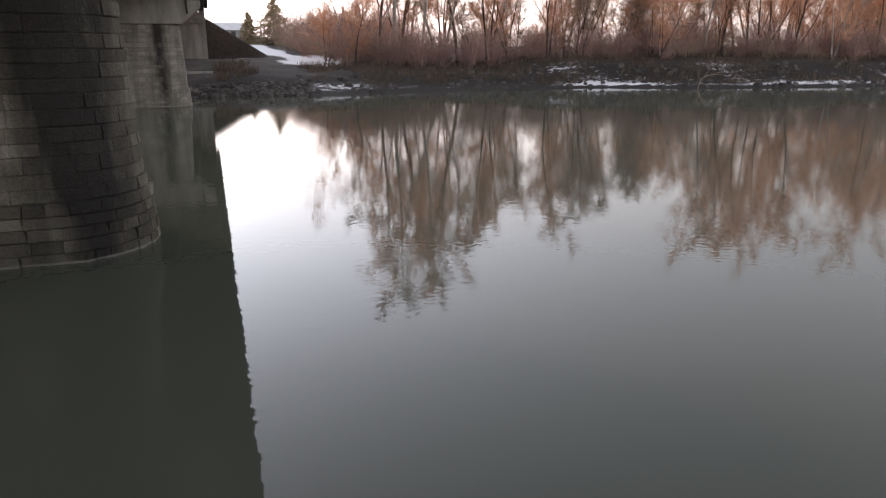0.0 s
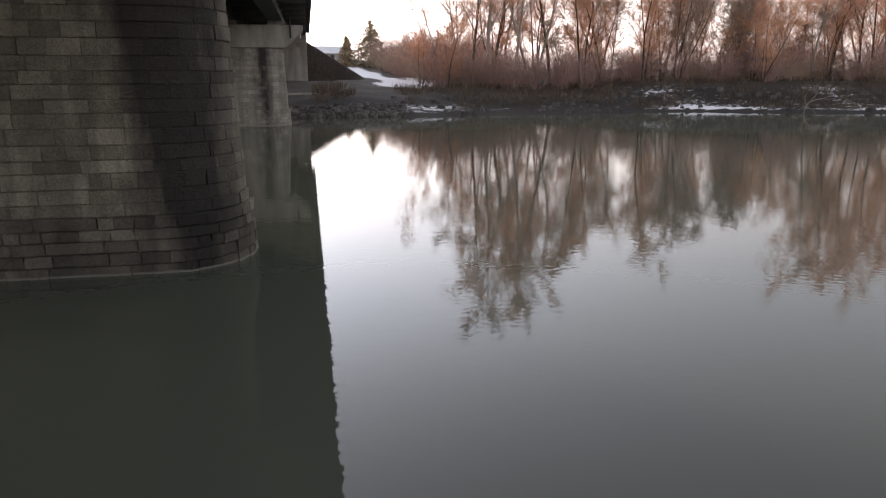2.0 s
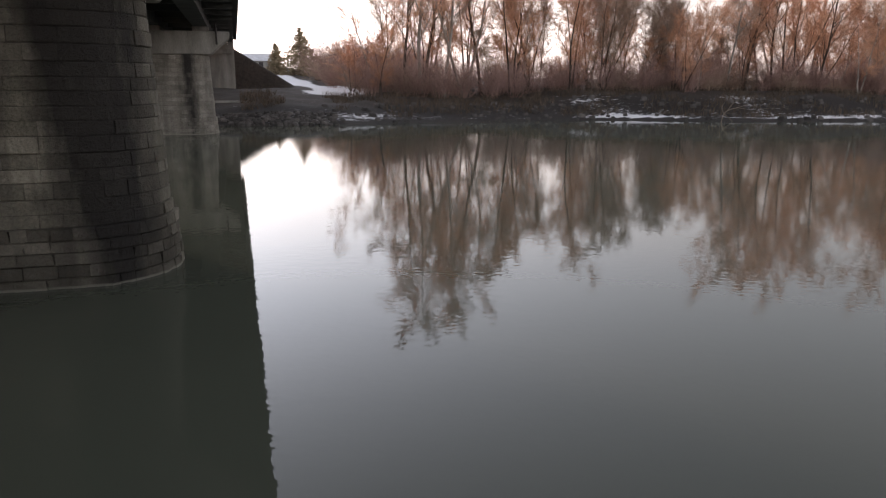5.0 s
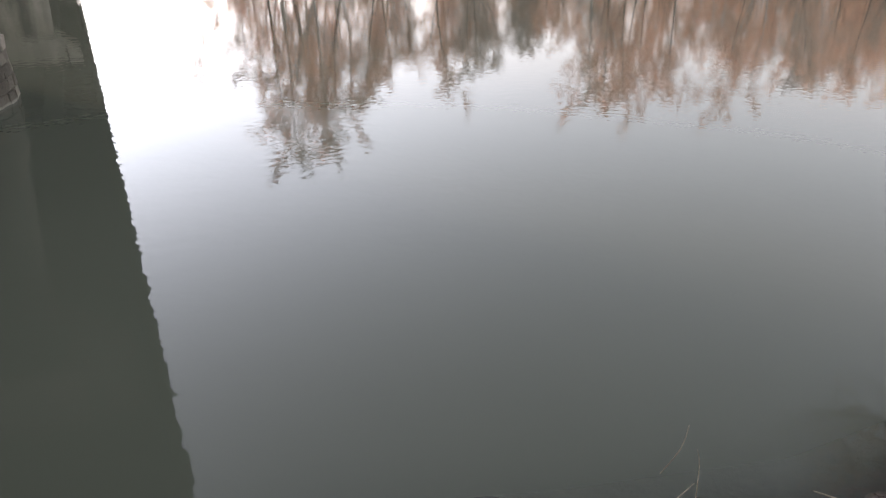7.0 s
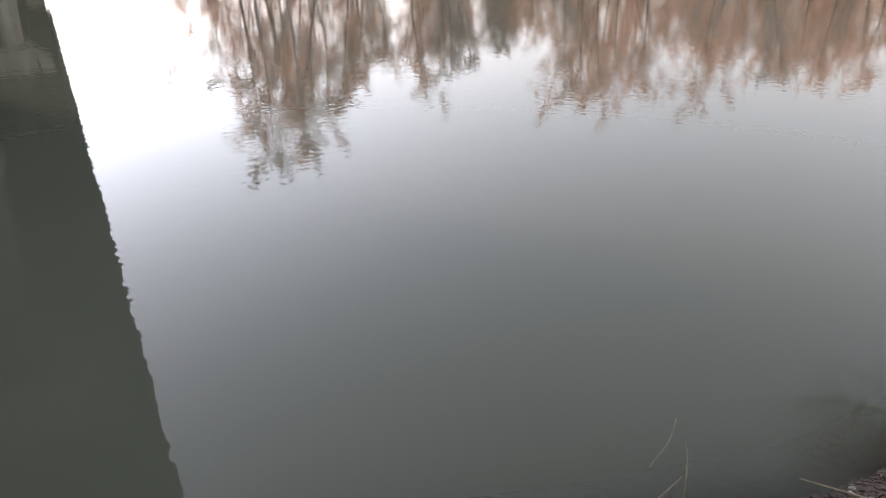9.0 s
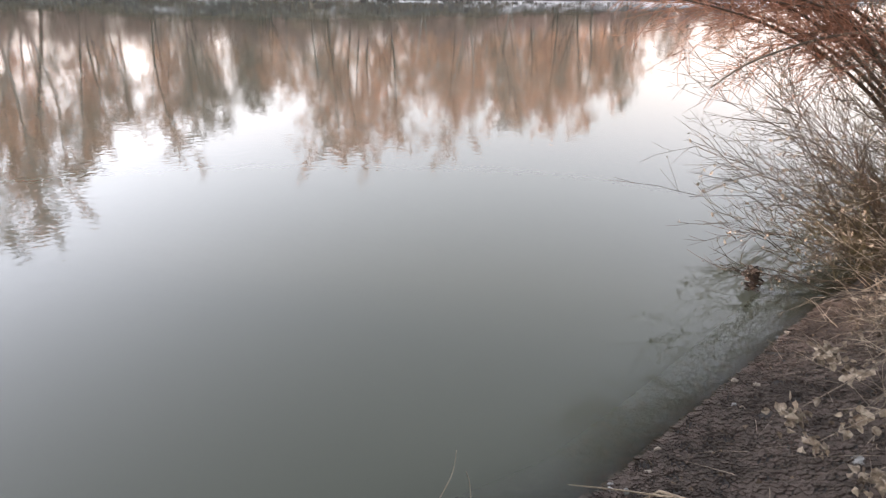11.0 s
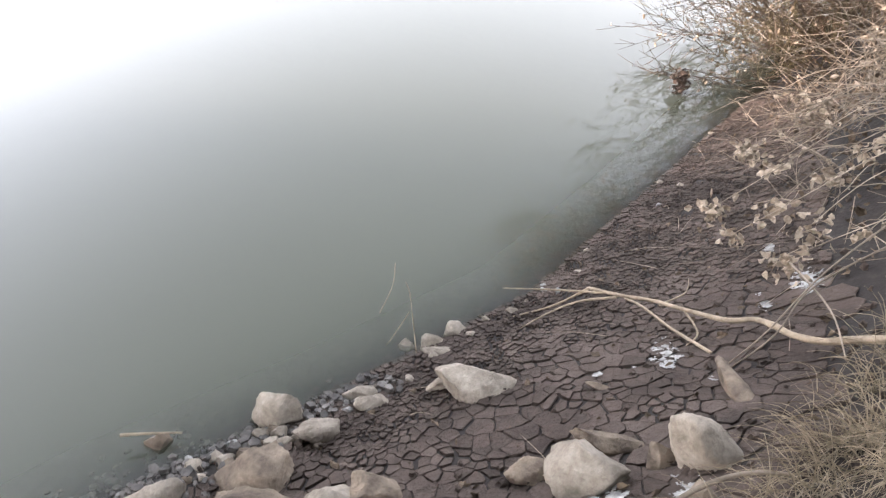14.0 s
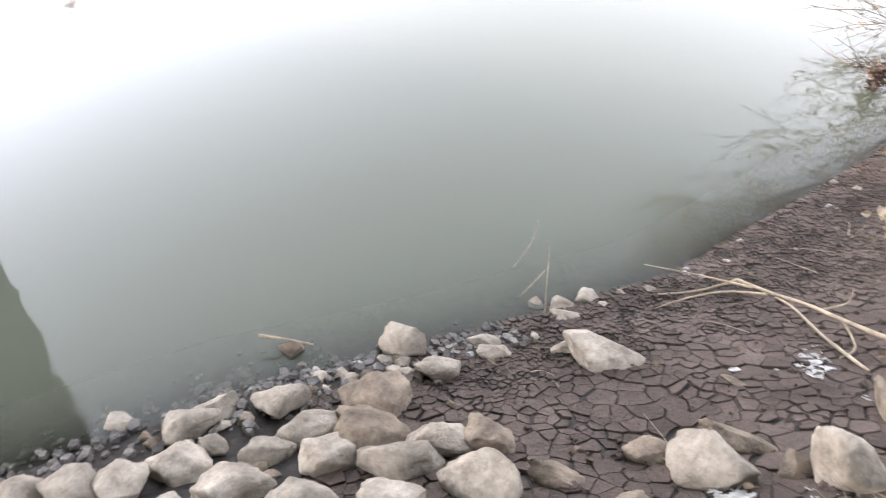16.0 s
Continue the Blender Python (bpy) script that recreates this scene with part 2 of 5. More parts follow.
def tube(V, F, pts, radii, sides=5, cap=True):
    """Adds a tapered tube along pts to the lists V and F."""
    base = len(V)
    n = len(pts)
    for i in range(n):
        d = (pts[min(i + 1, n - 1)] - pts[max(i - 1, 0)])
        d = d.normalized() if d.length > 1e-9 else Vector((0, 0, 1))
        u = d.cross(Vector((0.31, 0.27, 0.91)))
        u = u.normalized() if u.length > 1e-3 else d.orthogonal().normalized()
        w = d.cross(u)
        for k in range(sides):
            a = 2 * math.pi * k / sides
            V.append(pts[i] + (u * math.cos(a) + w * math.sin(a)) * radii[i])
    for i in range(n - 1):
        for k in range(sides):
            a, b = base + i * sides + k, base + i * sides + (k + 1) % sides
            F.append((a, b, b + sides, a + sides))
    if cap:
        F.append(tuple(base + (n - 1) * sides + k for k in range(sides)))


def smoothstep(a, b, v):
    t = min(1.0, max(0.0, (v - a) / (b - a)))
    return t * t * (3 - 2 * t)


def along(x, table):
    """Straight-line interpolation in a short table of (x, value)."""
    if x <= table[0][0]:
        return table[0][1]
    for (x0, v0), (x1, v1) in zip(table, table[1:]):
        if x <= x1:
            return v0 + (v1 - v0) * (x - x0) / (x1 - x0)
    return table[-1][1]


# ---- ground and water ----
NEAR_SHORE = ((-60, 6.0), (-8, 3.2), (-0.3, 2.66), (0.9, 2.42), (2.1, 2.0), (3.6, 1.58), (5.3, 1.49), (7.3, 1.42), (9, 1.3), (20, 0.6), (60, -4))
FAR_SHORE = ((-80, 50), (0, 51.3), (8, 51.6), (14, 53.2), (24, 54), (32, 54.5), (42, 50.5), (58, 48.5), (90, 47), (200, 40))
BRIDGE_K = 0.011


def near_depth(x, y):
    return (along(x, NEAR_SHORE) - y) * 0.95


def ground_z(x, y):
    d = near_depth(x, y)
    f = y - along(x, FAR_SHORE)
    if f > -6:
        wob = 0.35 * noise.noise((x * 0.12, y * 0.12, 3)) + 0.12 * noise.noise((x * 0.6, y * 0.6, 8))
        z = along(f, ((-6, -1.6), (0, 0), (1.0, 0.22), (3.0, 0.55), (5, 1.0), (9, 1.55), (16, 2.1), (40, 2.4), (200, 3.2), (900, 6)))
        z += wob * smoothstep(0.3, 6, f)
        # a low grassy rise further along the far bank
        z += 0.7 * smoothstep(24, 34, x) * smoothstep(2, 6, f) * (1 - smoothstep(9, 16, f))
        # the road's embankment behind the far abutment
        c = BRIDGE_K * y
        side = max(0.0, abs(x - c + 5.5) - 5.0)
        top = 6.6 * smoothstep(78.0, 80.0, y) if y < 80.5 else 6.6
        cone = max(0.0, 76.6 - y)
        bank = max(0.0, top - side * 0.62 - cone * 2)
        if y > 76.6 and x < 60:
            z = max(z, bank) if bank > z else z
        z += (1.6 * smoothstep(95, 150, y) + 2.6 * smoothstep(150, 260, y)) * (1 - smoothstep(16, 30, x))
        return z
    if d > -1.0:
        z = 0.30 * d + 0.115 * d * d if d > 0 else 0.42 * d
        z = min(z, 1.75 + 0.12 * (d - 2.7)) if d > 2.7 else z
        if d > 0:
            z += smoothstep(0, 0.5, d) * (0.05 * noise.noise((x * 1.3, y * 1.3, 1)) + 0.018 * noise.noise((x * 5, y * 5, 2)))
            # the overgrown foot of the bank upstream stands steeper
            z += 0.55 * smoothstep(4.6, 6.5, x) * smoothstep(0.75, 1.6, d)
            z -= 0.12 * smoothstep(-0.5, -3, x) * smoothstep(0, 2, d)
        return min(z, 3.2)
    return max(-1.6, -0.42 + 0.2 * (d + 1))


def grid_lines(lo, hi, fine):
    """Grid positions from lo to hi: fine steps in the given stretches, growing outside."""
    out = [lo]
    while out[-1] < hi:
        v = out[-1]
        step = 80.0
        for a, b, s in fine:
            gap = max(a - v, v - b, 0.0)
            step = min(step, s + gap * 0.16)
        out.append(v + step)
    return out


def sheet(name, xs, ys, height, material, fields=None):
    V = [(x, y, height(x, y)) for y in ys for x in xs]
    n = len(xs)
    F = [(j * n + i, j * n + i + 1, (j + 1) * n + i + 1, (j + 1) * n + i) for j in range(len(ys) - 1) for i in range(n - 1)]
    me = mesh_of(name, V, F, material, True)
    for key, fn in (fields or {}).items():
        a = me.attributes.new(key, "FLOAT", "POINT")
        a.data.foreach_set("value", [fn(x, y, z) for x, y, z in V])
    return new(name, me)


def snow_at(x, y, z):
    f = y - along(x, FAR_SHORE)
    if f < 0.6:
        return 0.0
    s = 0.45 - 0.14 * smoothstep(7, 13, f) + 0.09 * math.exp(-((f - 1.1 - 0.4 * noise.noise((x * 0.15, 2, 1))) / 0.35) ** 2)
    s += 0.15 * math.exp(-((x - 33) / 3.5) ** 2) * (1 - smoothstep(5, 9, f)) + 0.28 * math.exp(-((x - 35) / 5) ** 4 - ((f - 1.3) / 0.7) ** 2) + 0.24 * smoothstep(44, 50, x) * math.exp(-((f - 1.5) / 0.8) ** 2) + 0.2 * math.exp(-((x - 9) / 6) ** 2 - ((f - 2.2) / 1.2) ** 2)
    s += 0.14 * math.exp(-((x - 46) / 3) ** 2) * (1 - smoothstep(6, 10, f)) + 0.2 * smoothstep(58, 66, x) * math.exp(-((f - 3) / 2) ** 2)
    # the snowed-over farm track beside the embankment, and the fields behind
    track = along(y, ((60, 7.0), (66, 9.5), (74, 11.2), (84, 11.5), (100, 9.0), (140, 4.0)))
    s += 0.75 * math.exp(-((x - track) / (1.5 + 0.02 * y)) ** 4) * smoothstep(62, 66, y)
    s += 0.35 * smoothstep(95, 120, y) * (1 - smoothstep(9, 13, x))
    side = abs(x - BRIDGE_K * y + 5.5) - 5.0
    if 74 < y < 100 and 0 < side < 9 and z > 2.6:
        s -= 0.5
    return s


ground = tagged(sheet("ground", grid_lines(-900, 900, ((-1, 9, 0.09), (-6, 60, 0.9))), grid_lines(-60, 1500, ((-2.2, 2.8, 0.08), (50, 82, 0.6))), ground_z, MAT_GROUND,
                      {"snow": snow_at, "litter": lambda x, y, z: max(smoothstep(1.4, 2.4, near_depth(x, y) + 0.4 * noise.noise((x, y, 4))), smoothstep(4, 8, y - along(x, FAR_SHORE)) if y > 20 else 0)}),
                "silty river banks, blackened for crack shade, with brown litter and patches of old snow", "ground", kind="structure")
water = tagged(sheet("water", grid_lines(-900, 900, ((-1, 9, 0.12), (-2, 60, 3))), grid_lines(-14, 57, ((0.6, 3.2, 0.06), (50, 55, 1.0))), lambda x, y: 0.0, MAT_WATER,
                     {"shallow": lambda x, y, z: math.exp(min(0.0, ground_z(x, y)) / 0.11)}),
               "still green turbid river mirroring the trees and sky", "water", kind="structure")


# ---- bridge ----
def bx(x, y):
    """Across the bridge: its axis leans a little from +y."""
    return x + BRIDGE_K * y


PIER_LEFT = -11.5


def pier_outline(yc, grow):
    """The pier's near face, rounded nose and far face from left to right, as (x, y) at fine steps."""
    ry, rx, nose = 1.42 + grow, 1.34 + grow, -2.5
    pts = [(PIER_LEFT + 0.25 * k, yc - ry) for k in range(int((nose - PIER_LEFT) / 0.25) + 1)]
    steps = 28
    for k in range(steps + 1):
        a = -math.pi / 2 + math.pi * k / steps
        pts.append((nose + rx * math.cos(a) ** 0.9 if math.cos(a) > 0 else nose, yc + ry * math.sin(a)))
    pts += [(nose - 0.5 * k, yc + ry) for k in range(1, 16)]
    return [Vector((bx(x, yc), y, 0)) for x, y in pts]


def point_on(line, lengths, s):
    for (a, b), (l0, l1) in zip(zip(line, line[1:]), zip(lengths, lengths[1:])):
        if s <= l1 and l1 > l0:
            f = (s - l0) / (l1 - l0)
            t = (b - a).normalized()
            return a.lerp(b, f), Vector((t.y, -t.x, 0))
    t = (line[-1] - line[-2]).normalized()
    return line[-1], Vector((t.y, -t.x, 0))


def soot_field(me, near=True):
    """Soot that has run down from the deck joint, beside the nose."""
    a = me.attributes.new("soot", "FLOAT", "POINT")
    vals = []
    for v in me.vertices:
        x = v.co.x - BRIDGE_K * v.co.y
        band = math.exp(-((x + 2.0 + 0.08 * (v.co.z - 1)) / (0.5 + 0.11 * v.co.z)) ** 2) if near else 0.78 * math.exp(-((x + 2.5) / 0.42) ** 2)
        band = max(band, 0.68 * math.exp(-((x + 5.4) / 0.35) ** 2) * smoothstep(1.5, 3.5, v.co.z))
        vals.append(band * (0.72 + 0.28 * smoothstep(0, 1.2, v.co.z)))
    a.data.foreach_set("value", vals)


def make_pier(yc, z_top, near, label):
    pier = thing("bridge_pier", label, "bridge pier", "piers of the bridge", (bx(-6, yc), yc, -1.5))
    inv = Matrix.Translation(pier.location).inverted()
    rng = random.Random(int(yc))

    def place(v):
        return inv @ v

    batter = 0.045
    # the core, which shows in the joints
    V, F = [], []
    zs = [-1.5, 0.0, 0.5, 0.95, 0.951, 1.6, 2.3, 3.0, 3.8, z_top]
    for z in zs:
        g = (0.035 if z < 0.9505 else 0.0) - batter * z - 0.022
        V += [place(Vector((p.x, p.y, z))) for p in pier_outline(yc, g)]
    n = len(V) // len(zs)
    for r in range(len(zs) - 1):
        for k in range(n - 1):
            F.append((r * n + k, r * n + k + 1, (r + 1) * n + k + 1, (r + 1) * n + k))
        F.append((r * n + n - 1, r * n, (r + 1) * n, (r + 1) * n + n - 1))
    F.append(tuple((len(zs) - 1) * n + k for k in range(n)))
    core = mesh_part("core", V, F, MAT_CORE, pier)
    core.data.transform(Matrix.Translation(pier.location))
    soot_field(core.data, near)
    core.data.transform(inv)
    # ashlar courses
    z, row, count = -0.22, 0, 0
    rest_v, rest_f = [], []
    while z < z_top - 0.05:
        h = rng.uniform(0.17, 0.21) if z < 0.74 else rng.uniform(0.2, 0.27)
        if z < 0.95 < z + h + 0.08:
            h = 0.95 - z
        h = min(h, z_top - z)
        zm = z + h / 2
        line = pier_outline(yc, (0.075 if zm < 0.95 else 0.0) - batter * zm)
        lengths = [0.0]
        for a, b in zip(line, line[1:]):
            lengths.append(lengths[-1] + (b - a).length)
        s = -rng.uniform(0, 0.5)
        while s < lengths[-1]:
            w = rng.uniform(0.32, 0.75) if zm > 0.95 else rng.uniform(0.2, 0.55)
            s0, s1 = max(0.0, s + 0.006), min(lengths[-1], s + w - 0.006)
            s += w
            if s1 - s0 < 0.08:
                continue
            proud = rng.uniform(-0.012, 0.012)
            if rng.random() < 0.035 and zm > 1:
                proud = 0.025
            if rng.random() < 0.03 and zm > 1.2 and near and point_on(line, lengths, s1)[0].x < -3.6:
                proud = -0.075
            if zm < 0.95:
                proud *= 1.7
            bend = 3 if s1 > lengths[-1] * 0.45 else 1
            bv = []
            for q in range(bend + 1):
                c, nrm = point_on(line, lengths, s0 + (s1 - s0) * q / bend)
                for zz, inset in ((z + 0.005, 0.012), (z + 0.02, 0.0), (z + h - 0.02, 0.0), (z + h - 0.005, 0.012)):
                    jit = Vector((rng.uniform(-1, 1), rng.uniform(-1, 1), 0)) * (0.008 if zm > 0.95 else 0.016)
                    bv.append(c + nrm * (proud - inset - batter * (zz - zm)) + Vector((0, 0, zz)) + jit)
                for zz in (z + h - 0.005, z + 0.005):
                    bv.append(c - nrm * 0.12 + Vector((0, 0, zz)))
            bf = []
            m = 6
            for q in range(bend):
                for k in range(m):
                    a, b = q * m + k, q * m + (k + 1) % m
                    bf.append((a, a + m, b + m, b))
            bf += [tuple(range(m)), tuple(bend * m + k for k in reversed(range(m)))]
            bv = [place(v) for v in bv]
            x_mid = bv[0].x + pier.location.x
            if near and -6.2 < x_mid and zm > -0.1 and zm < 5.4 and bv[0].y + yc < yc + 0.9 and count < 300:
                ob = mesh_part("ashlar_block", bv, bf, MAT_STONE if zm > 0.95 else MAT_BASE_STONE, pier)
                ob.data.transform(Matrix.Translation(pier.location))
                soot_field(ob.data)
                ob.data.transform(inv)
                count += 1
            else:
                o = len(rest_v)
                rest_v += bv
                rest_f += [tuple(i + o for i in f) for f in bf]
        z += h
        row += 1
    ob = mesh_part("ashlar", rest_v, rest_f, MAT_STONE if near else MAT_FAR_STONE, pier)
    ob.data.transform(Matrix.Translation(pier.location))
    soot_field(ob.data, near)
    ob.data.transform(inv)
    tagged(ob, kind="stuff")
    # cap with a flared end, bearings on top
    bm = bmesh.new()
    end, z0 = bx(-1.28, yc), z_top
    prof = [(PIER_LEFT, z0), (end + 0.03, z0), (end + 1.12, z0 + 0.98), (end + 1.12, z0 + 1.28), (PIER_LEFT, z0 + 1.28)]
    rows = [[bm.verts.new(place(Vector((x, yc + sy, z)))) for x, z in prof] for sy in (-1.22, 1.22)]
    bm.faces.new(rows[0])
    bm.faces.new(rows[1][::-1])
    for k in range(5):
        bm.faces.new((rows[0][k], rows[1][k], rows[1][(k + 1) % 5], rows[0][(k + 1) % 5])[::-1])
    bmesh.ops.bevel(bm, geom=bm.edges[:], offset=0.03, segments=1, affect="EDGES")
    bmesh.ops.recalc_face_normals(bm, faces=bm.faces[:])
    part("cap", bm, MAT_CONCRETE, pier, "pale stained concrete cap")
    for k, x in enumerate((-1.75, -4.4, -7.05, -9.7)):
        bm = box_bm(-0.45, -0.5, 0, 0.45, 0.5, 0.3, 0.03)
        bmesh.ops.translate(bm, verts=bm.verts[:], vec=place(Vector((bx(x, yc), yc, z0 + 1.28))))
        part("bearing", bm, MAT_CONCRETE, pier)
    # drain pipe hanging in front of the cap
    V, F = [], []
    tube(V, F, [place(Vector((bx(-0.9, yc), yc - 1.3, z0 + 1.7))), place(Vector((bx(-0.88, yc), yc - 1.32, z0 + 0.55)))], [0.05, 0.05], 8)
    mesh_part("drain_pipe", V, F, MAT_STEEL, pier, "dark drain pipe", True)
    return pier


DECK_EDGE, SOFFIT = 0.42, 6.1
make_pier(13.25, 4.52, True, "grey ashlar bridge pier with rounded nose and soot runs")
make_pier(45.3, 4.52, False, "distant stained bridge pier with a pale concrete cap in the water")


def make_deck():
    y0, y1 = -19.5, 79.5
    deck = thing("bridge_deck", "dark concrete bridge deck on girders, seen from beneath", "bridge deck", at=(bx(-6, 30), 30, SOFFIT))
    inv = Matrix.Translation(deck.location).inverted()

    def beam(name, xa, za, xb, zb, ya, yb, mat, label=""):
        bm = box_bm(xa, ya, za, xb, yb, zb, 0.02)
        for v in bm.verts:
            v.co.x += BRIDGE_K * v.co.y
        bmesh.ops.transform(bm, matrix=inv, verts=bm.verts[:])
        return part(name, bm, mat, deck, label)

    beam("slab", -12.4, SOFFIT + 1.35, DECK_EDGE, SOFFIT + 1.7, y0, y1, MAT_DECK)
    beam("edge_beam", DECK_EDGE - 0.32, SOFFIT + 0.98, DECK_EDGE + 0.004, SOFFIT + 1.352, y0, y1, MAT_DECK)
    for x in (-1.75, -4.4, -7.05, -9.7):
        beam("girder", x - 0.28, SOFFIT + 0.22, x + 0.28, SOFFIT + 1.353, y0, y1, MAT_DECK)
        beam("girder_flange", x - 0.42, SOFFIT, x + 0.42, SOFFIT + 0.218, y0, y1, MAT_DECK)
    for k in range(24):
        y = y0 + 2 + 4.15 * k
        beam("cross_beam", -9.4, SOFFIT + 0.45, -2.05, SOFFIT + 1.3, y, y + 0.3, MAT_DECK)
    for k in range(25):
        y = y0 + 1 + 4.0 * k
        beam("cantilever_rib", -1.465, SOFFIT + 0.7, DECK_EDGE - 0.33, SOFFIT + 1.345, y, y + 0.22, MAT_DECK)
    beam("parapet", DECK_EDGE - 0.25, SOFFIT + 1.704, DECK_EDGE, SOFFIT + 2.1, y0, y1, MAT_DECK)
    # far abutment
    ab = thing("bridge_abutment", "concrete bridge abutment with a speckled pale side wall", "abutment", at=(bx(-6, 78), 78, 1.5))
    inv2 = Matrix.Translation(ab.location).inverted()
    for nm, b in (("breast_wall", (-12.2, 78.0, 0.5, 0.1, 79.2, SOFFIT - 0.02)), ("side_wall", (-0.5, 79.204, 0.5, 0.098, 86, SOFFIT + 1.3)), ("back_wall", (-12.1, 79.21, 0.5, -0.51, 79.7, SOFFIT + 1.34)), ("bearing_shelf", (-12.0, 77.6, SOFFIT - 0.5, 0.0, 77.996, SOFFIT - 0.05))):
        bm = box_bm(*b, 0.03)
        for v in bm.verts:
            v.co.x += BRIDGE_K * v.co.y
        bmesh.ops.transform(bm, matrix=inv2, verts=bm.verts[:])
        part(nm, bm, MAT_CONCRETE, ab)
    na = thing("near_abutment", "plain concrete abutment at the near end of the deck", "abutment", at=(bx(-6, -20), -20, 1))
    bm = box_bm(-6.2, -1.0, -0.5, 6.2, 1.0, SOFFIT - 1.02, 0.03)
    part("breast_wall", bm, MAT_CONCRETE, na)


make_deck()


# ---- far bank trees ----
def wander(rng, start, d, length, steps, bend, up):
    pts, p, d = [start.copy()], start.copy(), d.normalized()
    for _ in range(steps):
        d = (d + Vector((rng.gauss(0, bend), rng.gauss(0, bend), rng.gauss(0, bend) + up))).normalized()
        p = p + d * (length / steps)
        pts.append(p.copy())
    return pts, d


def side_way(rng, d, angle):
    s = d.orthogonal().normalized()
    s.rotate(Matrix.Rotation(rng.uniform(0, 6.283), 3, d))
    return (d * math.cos(angle) + s * math.sin(angle)).normalized()


def bare_tree(name, seed, height, spread, stems, lean, bark, twig, label, dense=1.0, trunk_r=None):
    """A leafless tree: stems, limbs, branches and twigs, each tapered."""
    rng = random.Random(seed)
    tree = thing(name, label, "tree", "trees of the far bank")
    tv, tf, cv, cf = [], [], [], []
    for s in range(stems):
        r0 = (trunk_r or height * 0.0105) * (1 if stems == 1 else 0.72)
        h = height * (1 if s == 0 else rng.uniform(0.7, 0.95))
        a = rng.uniform(0, 6.283)
        out = lean if stems == 1 else rng.uniform(0.18, 0.42)
        d0 = Vector((math.cos(a) * out, math.sin(a) * out, 1)) if stems > 1 else Vector((lean, 0.05, 1))
        pts, d = wander(rng, Vector((0.25 * (s > 0) * math.cos(a), 0.25 * (s > 0) * math.sin(a), -0.3)), d0, h, 14, 0.055, 0.03)
        rad = [max(0.02, r0 * (1 - 0.93 * k / 14) * (1.35 if k == 0 else 1)) for k in range(15)]
        tube(tv, tf, pts, rad, 7)
        n1 = int(20 * dense / (1 if stems == 1 else 1.7))
        for i in range(n1):
            f = 0.16 + 0.82 * (i + rng.random()) / n1
            k = min(13, int(f * 14))
            base = pts[k].lerp(pts[k + 1], f * 14 - k)
            dd = (pts[k + 1] - pts[k]).normalized()
            L1 = h * spread * (0.38 + 0.62 * math.sin(math.pi * min(1.0, 0.12 + f * 0.8))) * rng.uniform(0.6, 1.15)
            d1 = side_way(rng, dd, rng.uniform(0.4, 0.85))
            r1 = min(rad[k] * 0.6, 0.012 * L1 + 0.012)
            p1, _ = wander(rng, base, d1, L1, 6, 0.12, 0.06)
            tube(tv if r1 > 0.05 else cv, tf if r1 > 0.05 else cf, p1, [max(0.012, r1 * (1 - 0.8 * q / 6)) for q in range(7)], 5)
            n2 = int(rng.uniform(6, 9) * dense)
            for j in range(n2):
                g = 0.15 + 0.85 * (j + rng.random()) / n2
                kk = min(5, int(g * 6))
                b2 = p1[kk].lerp(p1[kk + 1], g * 6 - kk)
                L2 = L1 * rng.uniform(0.3, 0.55) * (1.1 - 0.5 * g)
                p2, _ = wander(rng, b2, side_way(rng, (p1[kk + 1] - p1[kk]).normalized(), rng.uniform(0.4, 0.9)), L2, 4, 0.13, 0.07)
                tube(cv, cf, p2, [max(0.009, 0.02 * (1 - 0.6 * q / 4)) for q in range(5)], 3, False)
                n3 = int(rng.uniform(6, 10) * dense)
                for q in range(n3):
                    e = 0.1 + 0.9 * (q + rng.random()) / n3
                    ke = min(3, int(e * 4))
                    b3 = p2[ke].lerp(p2[ke + 1], e * 4 - ke)
                    L3 = rng.uniform(0.5, 1.1) * min(1.3, 0.45 + L2 * 0.4)
                    d3 = side_way(rng, (p2[ke + 1] - p2[ke]).normalized(), rng.uniform(0.35, 0.9))
                    p3, _ = wander(rng, b3, d3, L3, 2, 0.16, 0.08)
                    tube(cv, cf, p3, [0.014, 0.011, 0.008], 3, False)
                    for _ in range(3):
                        b4 = p3[1].lerp(p3[rng.choice((0, 2))], rng.random())
                        p4, _ = wander(rng, b4, side_way(rng, (p3[2] - p3[1]).normalized(), rng.uniform(0.4, 0.8)), L3 * rng.uniform(0.4, 0.7), 1, 0.1, 0.08)
                        tube(cv, cf, p4, [0.011, 0.007], 3, False)
    mesh_part("trunk", tv, tf, bark, tree, smooth=True)
    mesh_part("crown", cv, cf, twig, tree)
    return tree


